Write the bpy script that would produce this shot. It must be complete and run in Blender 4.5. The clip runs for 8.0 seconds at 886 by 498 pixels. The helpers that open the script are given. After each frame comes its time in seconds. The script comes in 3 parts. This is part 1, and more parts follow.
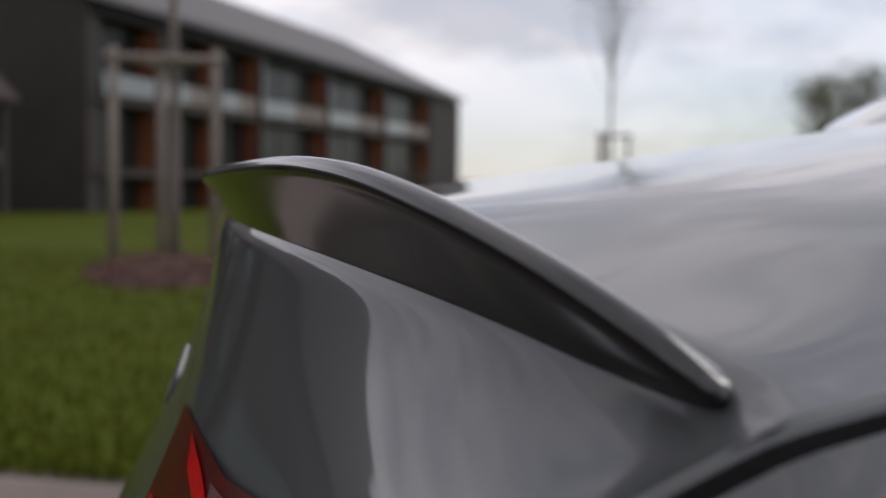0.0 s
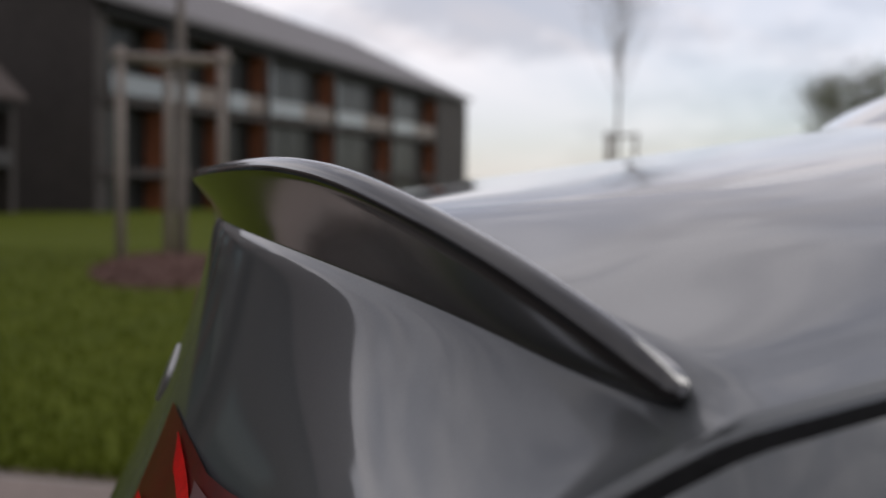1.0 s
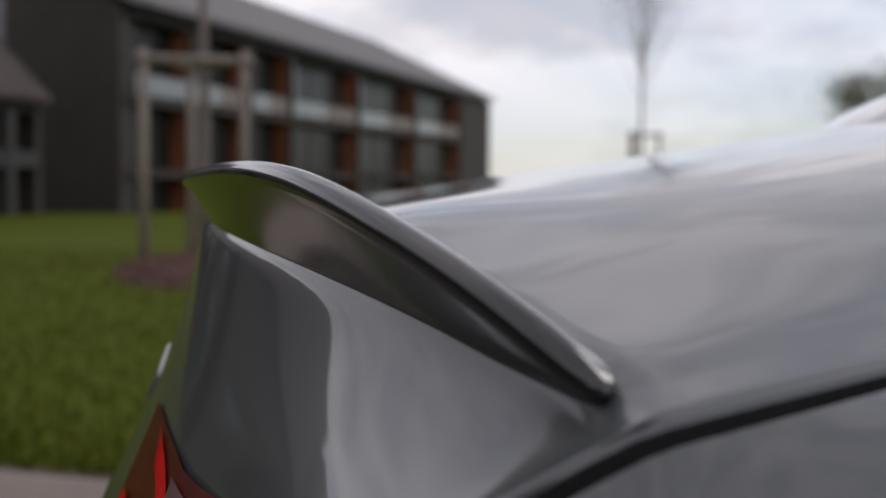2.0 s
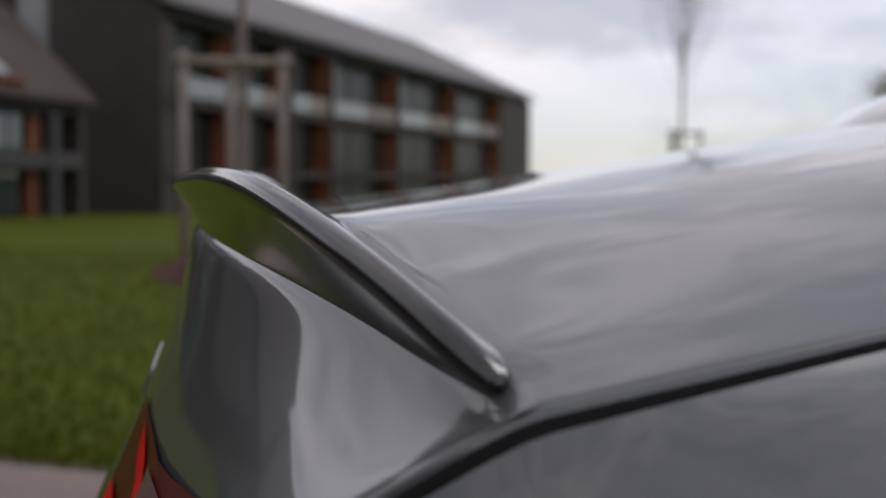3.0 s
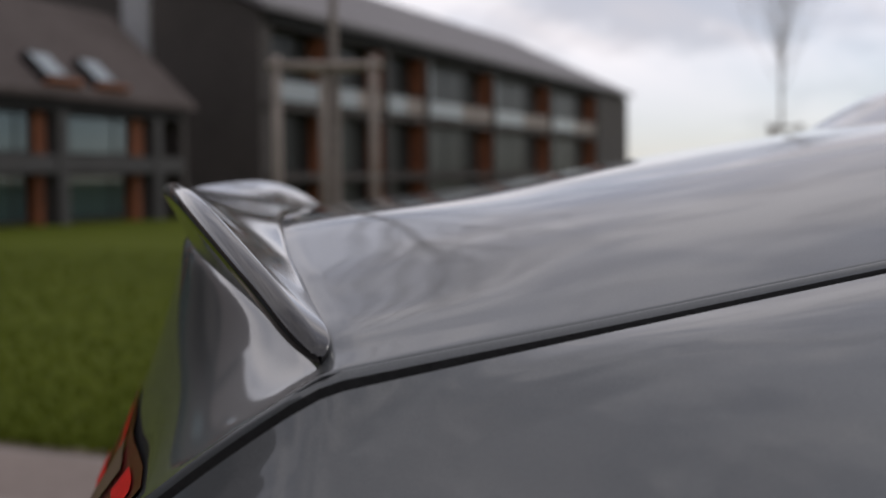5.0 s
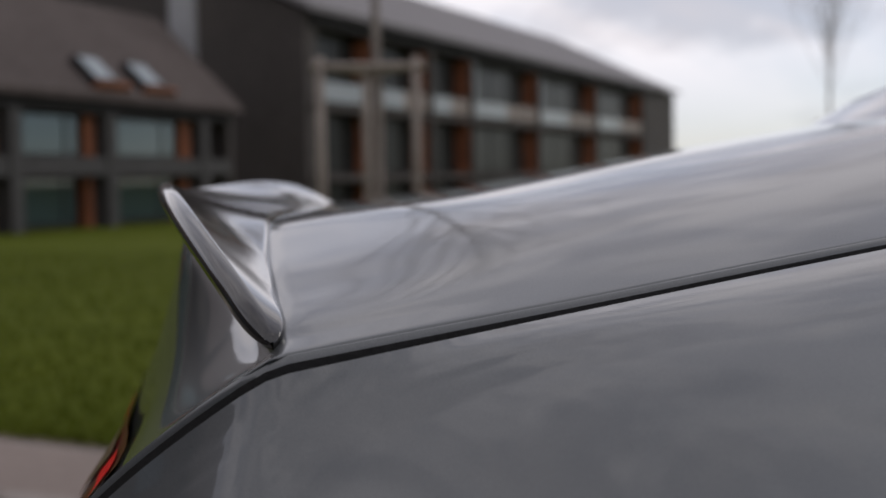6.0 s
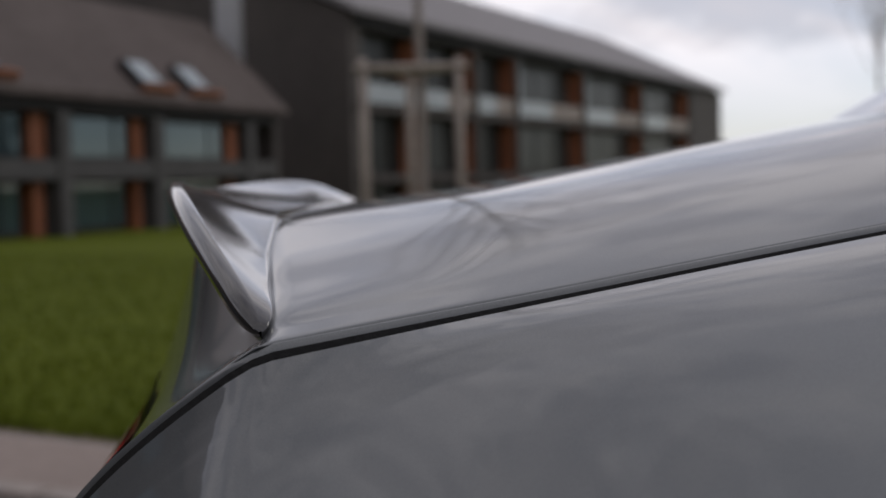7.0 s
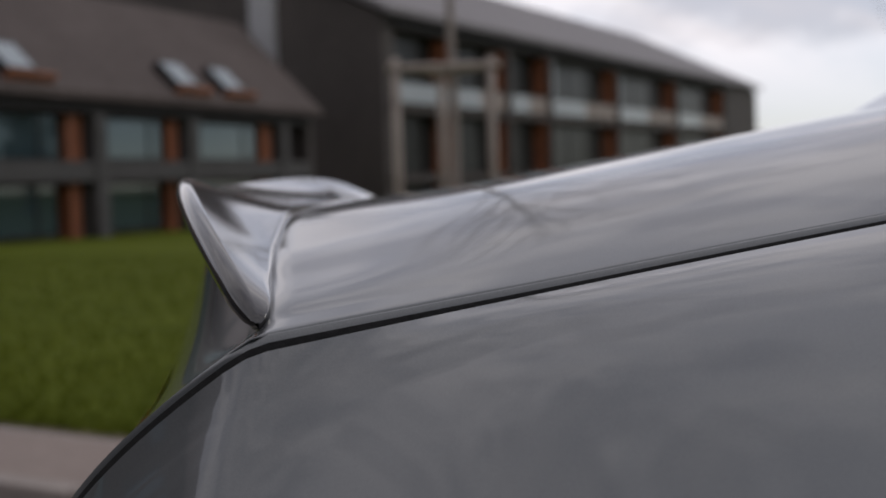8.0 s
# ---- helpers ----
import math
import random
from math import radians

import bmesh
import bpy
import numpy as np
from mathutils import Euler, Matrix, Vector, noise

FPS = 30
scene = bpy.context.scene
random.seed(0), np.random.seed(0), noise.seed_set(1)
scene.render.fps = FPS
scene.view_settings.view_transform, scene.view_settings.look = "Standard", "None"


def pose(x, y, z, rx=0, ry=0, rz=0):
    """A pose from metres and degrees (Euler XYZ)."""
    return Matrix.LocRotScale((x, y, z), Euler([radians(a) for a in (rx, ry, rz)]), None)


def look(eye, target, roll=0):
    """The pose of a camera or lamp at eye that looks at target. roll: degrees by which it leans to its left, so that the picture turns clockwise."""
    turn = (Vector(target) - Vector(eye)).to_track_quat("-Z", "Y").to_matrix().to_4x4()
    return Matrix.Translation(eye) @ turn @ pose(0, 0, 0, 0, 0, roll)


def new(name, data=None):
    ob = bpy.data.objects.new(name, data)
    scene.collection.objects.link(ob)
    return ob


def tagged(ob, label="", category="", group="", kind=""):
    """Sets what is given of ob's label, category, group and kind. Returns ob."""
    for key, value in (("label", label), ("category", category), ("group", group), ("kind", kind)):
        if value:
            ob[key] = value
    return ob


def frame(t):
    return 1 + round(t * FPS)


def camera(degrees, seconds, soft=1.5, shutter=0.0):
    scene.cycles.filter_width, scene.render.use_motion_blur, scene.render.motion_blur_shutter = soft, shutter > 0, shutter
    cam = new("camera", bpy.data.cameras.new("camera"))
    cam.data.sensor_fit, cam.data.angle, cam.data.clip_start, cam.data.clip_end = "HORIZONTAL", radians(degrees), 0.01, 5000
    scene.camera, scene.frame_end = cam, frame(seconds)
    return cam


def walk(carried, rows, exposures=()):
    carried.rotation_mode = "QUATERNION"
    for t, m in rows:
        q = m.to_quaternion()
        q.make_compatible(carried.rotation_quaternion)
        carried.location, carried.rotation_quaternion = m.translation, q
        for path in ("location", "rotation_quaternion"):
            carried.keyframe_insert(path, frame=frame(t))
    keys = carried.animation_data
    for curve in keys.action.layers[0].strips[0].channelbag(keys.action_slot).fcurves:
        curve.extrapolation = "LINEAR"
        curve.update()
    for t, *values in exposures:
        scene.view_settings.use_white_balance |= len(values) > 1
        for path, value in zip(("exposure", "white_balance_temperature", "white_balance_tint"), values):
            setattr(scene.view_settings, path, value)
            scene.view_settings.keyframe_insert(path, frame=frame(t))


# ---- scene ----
import functools

cam = camera(40.0, 8.0, soft=1.6)
PATH = [
    (0, (-0.1376, -0.7943, 1.0741), (0.2625, 1.1620, 0.9602), 0.71),
    (0.5, (-0.1336, -0.7973, 1.0745), (0.2620, 1.1598, 0.9603), 0.69),
    (1, (-0.1266, -0.8010, 1.0747), (0.2616, 1.1576, 0.9603), 0.73),
    (1.5, (-0.1171, -0.8065, 1.0752), (0.2561, 1.1550, 0.9606), 0.66),
    (3, (-0.0683, -0.8509, 1.0790), (0.2151, 1.1256, 0.9628), 0.30),
    (3.5, (-0.0495, -0.8745, 1.0806), (0.1954, 1.1071, 0.9642), 0.10),
    (4, (-0.0291, -0.9053, 1.0831), (0.1755, 1.0809, 0.9668), -0.09),
    (4.5, (-0.0059, -0.9333, 1.0846), (0.1585, 1.0565, 0.9675), -0.45),
    (5, (0.0186, -0.9607, 1.0853), (0.1411, 1.0321, 0.9680), -0.58),
    (6.5, (0.0743, -1.0077, 1.0825), (0.0836, 0.9889, 0.9670), -1.22),
    (7, (0.0864, -1.0155, 1.0809), (0.0574, 0.9810, 0.9666), -1.40),
    (7.5, (0.0957, -1.0171, 1.0792), (0.0330, 0.9787, 0.9656), -1.50),
    (8, (0.1037, -1.0200, 1.0774), (0.0184, 0.9750, 0.9639), -1.74),
]
walk(cam, [(t, look(eye, target, roll)) for t, eye, target, roll in PATH])
cam.data.dof.use_dof = True
cam.data.dof.focus_distance = 0.53
cam.data.dof.aperture_fstop = 8.0

# ---------------------------------------------------------------- world and light
SUN_ELEVATION, SUN_ROTATION = radians(38), radians(62)
world = bpy.data.worlds.new("sky")
scene.world = world
world.use_nodes = True
wn, wl = world.node_tree.nodes, world.node_tree.links
background = wn["Background"]
sky = wn.new("ShaderNodeTexSky")
sky.sky_type = "NISHITA"
sky.sun_disc = False
sky.sun_elevation, sky.sun_rotation = SUN_ELEVATION, SUN_ROTATION
sky.air_density, sky.dust_density, sky.ozone_density = 1.0, 0.3, 2.0
coords = wn.new("ShaderNodeTexCoord")
stretch = wn.new("ShaderNodeMapping")
stretch.inputs["Scale"].default_value = (1.0, 1.0, 2.6)
stretch.inputs["Location"].default_value = (0.35, 0.2, 0.1)
clouds = wn.new("ShaderNodeTexNoise")
clouds.inputs["Scale"].default_value = 2.3
clouds.inputs["Detail"].default_value = 10
clouds.inputs["Roughness"].default_value = 0.6
clouds.inputs["Distortion"].default_value = 0.3
cover = wn.new("ShaderNodeValToRGB")
cover.color_ramp.elements[0].position, cover.color_ramp.elements[0].color = 0.43, (0.62, 0.62, 0.62, 1)
cover.color_ramp.elements[1].position, cover.color_ramp.elements[1].color = 0.60, (1, 1, 1, 1)
bodies = wn.new("ShaderNodeTexNoise")
bodies.inputs["Scale"].default_value = 4.2
bodies.inputs["Detail"].default_value = 9
bodies.inputs["Roughness"].default_value = 0.58
shade = wn.new("ShaderNodeValToRGB")
shade.color_ramp.elements[0].position, shade.color_ramp.elements[0].color = 0.44, (7.0, 6.7, 7.15, 1)
shade.color_ramp.elements[1].position, shade.color_ramp.elements[1].color = 0.56, (10.2, 9.75, 10.15, 1)
veil = wn.new("ShaderNodeMix")
veil.data_type = "RGBA"
wl.new(coords.outputs["Generated"], stretch.inputs["Vector"])
wl.new(stretch.outputs["Vector"], clouds.inputs["Vector"])
wl.new(stretch.outputs["Vector"], bodies.inputs["Vector"])
wl.new(clouds.outputs["Fac"], cover.inputs["Fac"])
wl.new(bodies.outputs["Fac"], shade.inputs["Fac"])
height = wn.new("ShaderNodeSeparateXYZ")
wl.new(coords.outputs["Generated"], height.inputs["Vector"])
thin = wn.new("ShaderNodeMapRange")          # the cloud thins towards the horizon
thin.interpolation_type = "SMOOTHSTEP"
thin.inputs["From Min"].default_value, thin.inputs["From Max"].default_value = 0.02, 0.12
thin.inputs["To Min"].default_value, thin.inputs["To Max"].default_value = 0.5, 1.0
wl.new(height.outputs["Z"], thin.inputs["Value"])
amount = wn.new("ShaderNodeMath")
amount.operation = "MULTIPLY"
wl.new(cover.outputs["Color"], amount.inputs[0])
wl.new(thin.outputs["Result"], amount.inputs[1])
clear = wn.new("ShaderNodeVectorMath")
clear.operation = "MULTIPLY"
clear.inputs[1].default_value = (0.7, 0.745, 0.86)
wl.new(sky.outputs["Color"], clear.inputs[0])
wl.new(amount.outputs[0], veil.inputs["Factor"])
wl.new(clear.outputs["Vector"], veil.inputs["A"])
wl.new(shade.outputs["Color"], veil.inputs["B"])
# an overcast sky is brightest low down and greyer overhead
fall = wn.new("ShaderNodeMapRange")
fall.interpolation_type = "SMOOTHSTEP"
fall.inputs["From Min"].default_value, fall.inputs["From Max"].default_value = 0.12, 0.5
fall.inputs["To Min"].default_value, fall.inputs["To Max"].default_value = 1.02, 0.82
wl.new(height.outputs["Z"], fall.inputs["Value"])
graded = wn.new("ShaderNodeVectorMath")
graded.operation = "SCALE"
wl.new(veil.outputs["Result"], graded.inputs[0])
wl.new(fall.outputs["Result"], graded.inputs["Scale"])
wl.new(graded.outputs["Vector"], background.inputs["Color"])
background.inputs["Strength"].default_value = 0.097

sun = new("sun", bpy.data.lights.new("sun", "SUN"))
sun.data.energy = 0.5
sun.data.angle = radians(28)
sun.data.color = (1.0, 0.96, 0.9)
sun.matrix_world = look((math.sin(SUN_ROTATION) * 50, math.cos(SUN_ROTATION) * 50, 50 * math.tan(SUN_ELEVATION)), (0, 0, 0))
scene.view_settings.exposure = 0.0


# ---------------------------------------------------------------- materials
def material(name, colour, rough=0.5, metal=0.0, coat=0.0, spec=0.5, grain=None, tint=0.25, bump=0.0, second=None, coords_by="Object"):
    """Principled surface with variation at two scales. grain: size of the fine variation per metre."""
    m = bpy.data.materials.new(name)
    m.use_nodes = True
    n, l = m.node_tree.nodes, m.node_tree.links
    p = n["Principled BSDF"]
    p.inputs["Base Color"].default_value = (*colour, 1)
    p.inputs["Roughness"].default_value = rough
    p.inputs["Metallic"].default_value = metal
    p.inputs["Coat Weight"].default_value = coat
    p.inputs["Coat Roughness"].default_value = 0.03
    p.inputs["Specular IOR Level"].default_value = spec
    if grain:
        tc = n.new("ShaderNodeTexCoord")
        fine, broad = n.new("ShaderNodeTexNoise"), n.new("ShaderNodeTexNoise")
        fine.inputs["Scale"].default_value, fine.inputs["Detail"].default_value = grain, 6
        broad.inputs["Scale"].default_value, broad.inputs["Detail"].default_value = grain / 9, 3
        for t in (fine, broad):
            l.new(tc.outputs[coords_by], t.inputs["Vector"])
        both = n.new("ShaderNodeMath")
        both.operation = "ADD"
        l.new(fine.outputs["Fac"], both.inputs[0])
        l.new(broad.outputs["Fac"], both.inputs[1])
        half = n.new("ShaderNodeMapRange")
        half.inputs["From Min"].default_value, half.inputs["From Max"].default_value = 0.6, 1.4
        l.new(both.outputs[0], half.inputs["Value"])
        mix = n.new("ShaderNodeMix")
        mix.data_type = "RGBA"
        dark = second or tuple(c * (1 - tint) for c in colour)
        light = colour if second else tuple(min(1, c * (1 + tint)) for c in colour)
        mix.inputs["A"].default_value, mix.inputs["B"].default_value = (*dark, 1), (*light, 1)
        l.new(half.outputs["Result"], mix.inputs["Factor"])
        l.new(mix.outputs["Result"], p.inputs["Base Color"])
        if bump:
            b = n.new("ShaderNodeBump")
            b.inputs["Strength"].default_value, b.inputs["Distance"].default_value = bump, 1.0 / grain
            l.new(fine.outputs["Fac"], b.inputs["Height"])
            l.new(b.outputs["Normal"], p.inputs["Normal"])
    return m


def car_paint(name, colour, metal, rough, peel, haze=(0.02, 0.07)):
    """Clear-coated paint with fine flake and a trace of orange peel and dust."""
    m = material(name, colour, rough=rough, metal=metal, coat=1.0)
    n, l = m.node_tree.nodes, m.node_tree.links
    p = n["Principled BSDF"]
    tc = n.new("ShaderNodeTexCoord")
    flake = n.new("ShaderNodeTexVoronoi")
    flake.inputs["Scale"].default_value = 2600
    l.new(tc.outputs["Object"], flake.inputs["Vector"])
    ramp = n.new("ShaderNodeMix")
    ramp.data_type = "RGBA"
    ramp.inputs["A"].default_value = (*[c * 0.88 for c in colour], 1)
    ramp.inputs["B"].default_value = (*[c * 1.14 for c in colour], 1)
    l.new(flake.outputs["Color"], ramp.inputs["Factor"])
    l.new(ramp.outputs["Result"], p.inputs["Base Color"])
    wave = n.new("ShaderNodeTexNoise")
    wave.inputs["Scale"].default_value = 260
    l.new(tc.outputs["Object"], wave.inputs["Vector"])
    b = n.new("ShaderNodeBump")
    b.inputs["Strength"].default_value, b.inputs["Distance"].default_value = peel, 0.0004
    l.new(wave.outputs["Fac"], b.inputs["Height"])
    l.new(b.outputs["Normal"], p.inputs["Coat Normal"])
    dust = n.new("ShaderNodeTexNoise")
    dust.inputs["Scale"].default_value, dust.inputs["Detail"].default_value = 18, 8
    l.new(tc.outputs["Object"], dust.inputs["Vector"])
    span = n.new("ShaderNodeMapRange")
    span.inputs["To Min"].default_value, span.inputs["To Max"].default_value = haze
    l.new(dust.outputs["Fac"], span.inputs["Value"])
    l.new(span.outputs["Result"], p.inputs["Coat Roughness"])
    return m


PAINT = car_paint("grey_paint", (0.116, 0.125, 0.129), 0.3, 0.4, 0.02)
PAINT.node_tree.nodes["Principled BSDF"].inputs["Coat IOR"].default_value = 1.62
BLACK_GLOSS = car_paint("black_gloss", (0.012, 0.011, 0.011), 0.0, 0.12, 0.02, (0.06, 0.13))
RUBBER = material("black_rubber", (0.012, 0.012, 0.012), rough=0.7, grain=300, bump=0.2)
TYRE = material("tyre_rubber", (0.02, 0.02, 0.02), rough=0.8, grain=200, bump=0.3)
ALLOY = material("alloy", (0.45, 0.45, 0.46), rough=0.3, metal=1.0)
CHROME = material("satin_chrome", (0.5, 0.5, 0.5), rough=0.35, metal=1.0)
GLASS_DARK = material("tinted_glass", (0.02, 0.022, 0.024), rough=0.03, coat=1.0)
LAMP_RED = material("lamp_red", (0.78, 0.002, 0.004), rough=0.55, coat=0.08, spec=0.1, grain=500, tint=0.3)
LAMP_DARK = material("lamp_dark_red", (0.12, 0.009, 0.008), rough=0.3, coat=0.15, spec=0.15, grain=300, tint=0.3)
LAMP_CLEAR = material("lamp_clear", (0.22, 0.1, 0.11), rough=0.3, coat=0.4)
GRASS = material("lawn", (0.11, 0.132, 0.009), rough=0.9, spec=0.1, grain=9, second=(0.068, 0.09, 0.006), bump=0.6)
BLADES = material("grass_blades", (0.115, 0.138, 0.011), rough=0.8, spec=0.15, grain=4, second=(0.072, 0.096, 0.007))
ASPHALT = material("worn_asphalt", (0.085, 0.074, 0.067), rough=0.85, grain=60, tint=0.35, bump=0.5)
PAVING = material("sand_paving", (0.25, 0.2, 0.175), rough=0.85, grain=14, tint=0.18, bump=0.2)
SOIL = material("soil", (0.12, 0.088, 0.06), rough=0.95, grain=40, tint=0.35, bump=0.6)
KERB = material("kerb_stone", (0.29, 0.25, 0.225), rough=0.8, grain=30, tint=0.2, bump=0.3)
MULCH = material("bark_mulch", (0.24, 0.14, 0.115), rough=0.95, grain=25, second=(0.12, 0.065, 0.052), bump=0.8)
STAKE_WOOD = material("weathered_stake_wood", (0.33, 0.285, 0.25), rough=0.85, grain=20, tint=0.3, bump=0.3)
BARK = material("bark", (0.27, 0.235, 0.21), rough=0.9, grain=25, tint=0.35, bump=0.5)
LEAF = material("leaves", (0.2, 0.195, 0.095), rough=0.6, grain=6, second=(0.11, 0.12, 0.05))
SHINGLE = material("dark_shingle", (0.055, 0.045, 0.041), rough=0.75, grain=3.0, tint=0.35, bump=0.3)
ROOFING = material("roof_shingle", (0.105, 0.086, 0.08), spec=0.2, rough=0.9, grain=3.0, tint=0.25, bump=0.3)
ROOFING_GREY = material("grey_roof_sheet", (0.15, 0.136, 0.138), rough=0.55, grain=2.0, tint=0.15, bump=0.2)
FRAME_DARK = material("dark_frame", (0.022, 0.02, 0.02), rough=0.7, spec=0.2, grain=6, tint=0.2)
CONCRETE = material("dark_concrete", (0.06, 0.057, 0.056), rough=0.8, grain=5, tint=0.2, bump=0.2)
ORANGE_WOOD = material("oiled_larch", (0.36, 0.125, 0.055), rough=0.6, grain=8, second=(0.16, 0.055, 0.026), bump=0.2)
RAIL_PALE = material("pale_rail_panel", (0.24, 0.19, 0.16), rough=0.5, grain=4, tint=0.2)
# balcony glass whose base colour carries the paleness of reflected sky
GLAZED = material("sky_pale_balcony_glass", (0.3, 0.33, 0.35), rough=0.25, grain=3, tint=0.15)
# pale colour standing in for bright sky mirrored in window panes
PANE_SHINE = material("pale_pane_shine", (0.36, 0.4, 0.43), rough=0.9, grain=10, tint=0.15)
INNER = material("dim_interior", (0.19, 0.155, 0.138), rough=0.9, grain=2, tint=0.4)
PANE = material("window_glass", (0.03, 0.05, 0.06), rough=0.02, spec=0.4)
PANE.node_tree.nodes["Principled BSDF"].inputs["IOR"].default_value = 1.9
PANE.node_tree.nodes["Principled BSDF"].inputs["Specular Tint"].default_value = (0.72, 0.9, 1.0, 1)
# darkened, dulled copy of the window glass: balcony shade put in the material
PANE_DIM = material("shaded_window_glass", (0.024, 0.027, 0.026), rough=0.3, spec=0.2, grain=1.5, tint=0.4)
METAL_GREY = material("zinc_sheet", (0.3, 0.3, 0.31), rough=0.45, metal=0.3, grain=3, tint=0.12)


# ---------------------------------------------------------------- mesh helpers
def mesh_of(name, bm, mat, smooth=False):
    me = bpy.data.meshes.new(name)
    bmesh.ops.recalc_face_normals(bm, faces=bm.faces)
    bm.to_mesh(me)
    bm.free()
    me.materials.append(mat)
    if smooth:
        for p in me.polygons:
            p.use_smooth = True
    return me


FACING = {"v": 1}


def part(name, bm, mat, parent=None, label="", smooth=False):
    if FACING["v"] < 0:
        for v in bm.verts:
            v.co.y = -v.co.y
    ob = new(name, mesh_of(name, bm, mat, smooth))
    if parent:
        ob.parent = parent
    if label:
        ob["label"] = label
    return ob


def grid(rows, closed=False):
    """A sheet through rows of points."""
    bm = bmesh.new()
    vs = [[bm.verts.new(p) for p in r] for r in rows]
    n = len(rows[0])
    for a, b in zip(vs, vs[1:]):
        for i in range(n if closed else n - 1):
            j = (i + 1) % n
            bm.faces.new((a[i], a[j], b[j], b[i]))
    bmesh.ops.remove_doubles(bm, verts=bm.verts, dist=0.0003)
    return bm


def box(a, b, bevel=0.0, bm=None):
    bm = bm or bmesh.new()
    made = bmesh.ops.create_cube(bm, size=1)["verts"]
    for v in made:
        v.co = Vector([(a[i] + b[i]) / 2 + v.co[i] * (b[i] - a[i]) for i in range(3)])
    if bevel:
        es = {e for v in made for e in v.link_edges}
        bmesh.ops.bevel(bm, geom=list(es), offset=bevel, segments=2, affect="EDGES")
    return bm


def tube(points, radii, sides=10, bm=None):
    """A tapered tube along points, with closed ends."""
    bm = bm or bmesh.new()
    rings = []
    up = Vector((0.31, 0.2, 0.93)).normalized()
    for i, p in enumerate(points):
        d = (Vector(points[min(i + 1, len(points) - 1)]) - Vector(points[max(i - 1, 0)])).normalized()
        s = d.cross(up)
        s = s.normalized() if s.length > 1e-4 else Vector((1, 0, 0))
        u = s.cross(d)
        rings.append([bm.verts.new(Vector(p) + radii[i] * (math.cos(a) * s + math.sin(a) * u)) for a in [2 * math.pi * k / sides for k in range(sides)]])
    for a, b in zip(rings, rings[1:]):
        for k in range(sides):
            bm.faces.new((a[k], a[(k + 1) % sides], b[(k + 1) % sides], b[k]))
    bm.faces.new(rings[0][::-1])
    bm.faces.new(rings[-1])
    return bm


def smoothstep(a, b, x):
    t = min(1.0, max(0.0, (x - a) / (b - a)))
    return t * t * (3 - 2 * t)


def lerp(a, b, t):
    return a + (b - a) * t


def along(xs, ys, x):
    """Smooth interpolation through a few values."""
    return float(np.interp(x, xs, ys))


# ---------------------------------------------------------------- ground
def ground_height(x, y):
    return -0.36 * smoothstep(12, 36, y) - 0.2 * smoothstep(40, 60, y)


def lawn_edge(x):
    """The y at which the lawn begins: a slanting edge that bends along the road at both ends."""
    if x > -0.6:
        return 3.0 + 0.65 * math.exp(-(x + 0.6) * 0.53 / 0.65)
    if x < -8:
        return 7.57 + 1.0 - math.exp((x + 8) * 0.53)
    return 3.33 - 0.53 * x


def add_ground():
    xs = [-2600, -900, -300, -120, -60, -30, -20, -14] + [-12 + 0.5 * i for i in range(33)] + [6, 9, 14, 20, 30, 45, 60, 90, 120, 300, 900, 2600]
    steps = [0, 0.3, 1, 2, 4] + [6 + i * 3 for i in range(0, 19)] + [70, 100, 160, 300, 800, 2600]
    rows = [[(x, lawn_edge(x) + d, ground_height(x, lawn_edge(x) + d)) for x in xs] for d in steps]
    lawn = part("ground", grid(rows), GRASS)
    tagged(lawn, "mown green lawn sloping gently away to the houses", "lawn", kind="structure")
    bed = part("soil_strip", grid([[(x, lawn_edge(x) + d, 0.004) for x in xs] for d in (-0.07, 0.05)]), SOIL)
    tagged(bed, "bare brown soil strip at the lawn's edge", "soil", kind="structure")
    path = part("pavement", grid([[(x, lawn_edge(x) + d, 0.0) for x in xs] for d in (-0.78, -0.07)]), PAVING)
    tagged(path, "sandy pinkish footpath between lawn and road", "footpath", kind="structure")
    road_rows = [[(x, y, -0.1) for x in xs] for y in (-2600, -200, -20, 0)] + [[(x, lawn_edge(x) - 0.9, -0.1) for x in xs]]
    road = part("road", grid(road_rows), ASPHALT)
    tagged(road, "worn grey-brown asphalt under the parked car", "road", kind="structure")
    bank = part("kerb_bed", grid([[(x, lawn_edge(x) - 0.78, 0.0) for x in xs], [(x, lawn_edge(x) - 0.9, -0.1) for x in xs]]), KERB)
    tagged(bank, "grey concrete kerb running along the footpath", "kerb", kind="structure")
    x = -9.0
    while x < 9.0:
        y = lawn_edge(x) - 0.85
        turn = math.atan2(lawn_edge(x + 0.1) - lawn_edge(x - 0.1), 0.2)
        stone = part("kerb_stone", box((-0.497, -0.065, -0.25), (0.497, 0.065, 0.012), 0.012), KERB)
        stone.matrix_world = pose(x, y, 0, rz=math.degrees(turn))
        tagged(stone, "grey concrete kerb stone along the footpath", "kerb", "kerb stones", "structure")
        x += math.cos(turn)


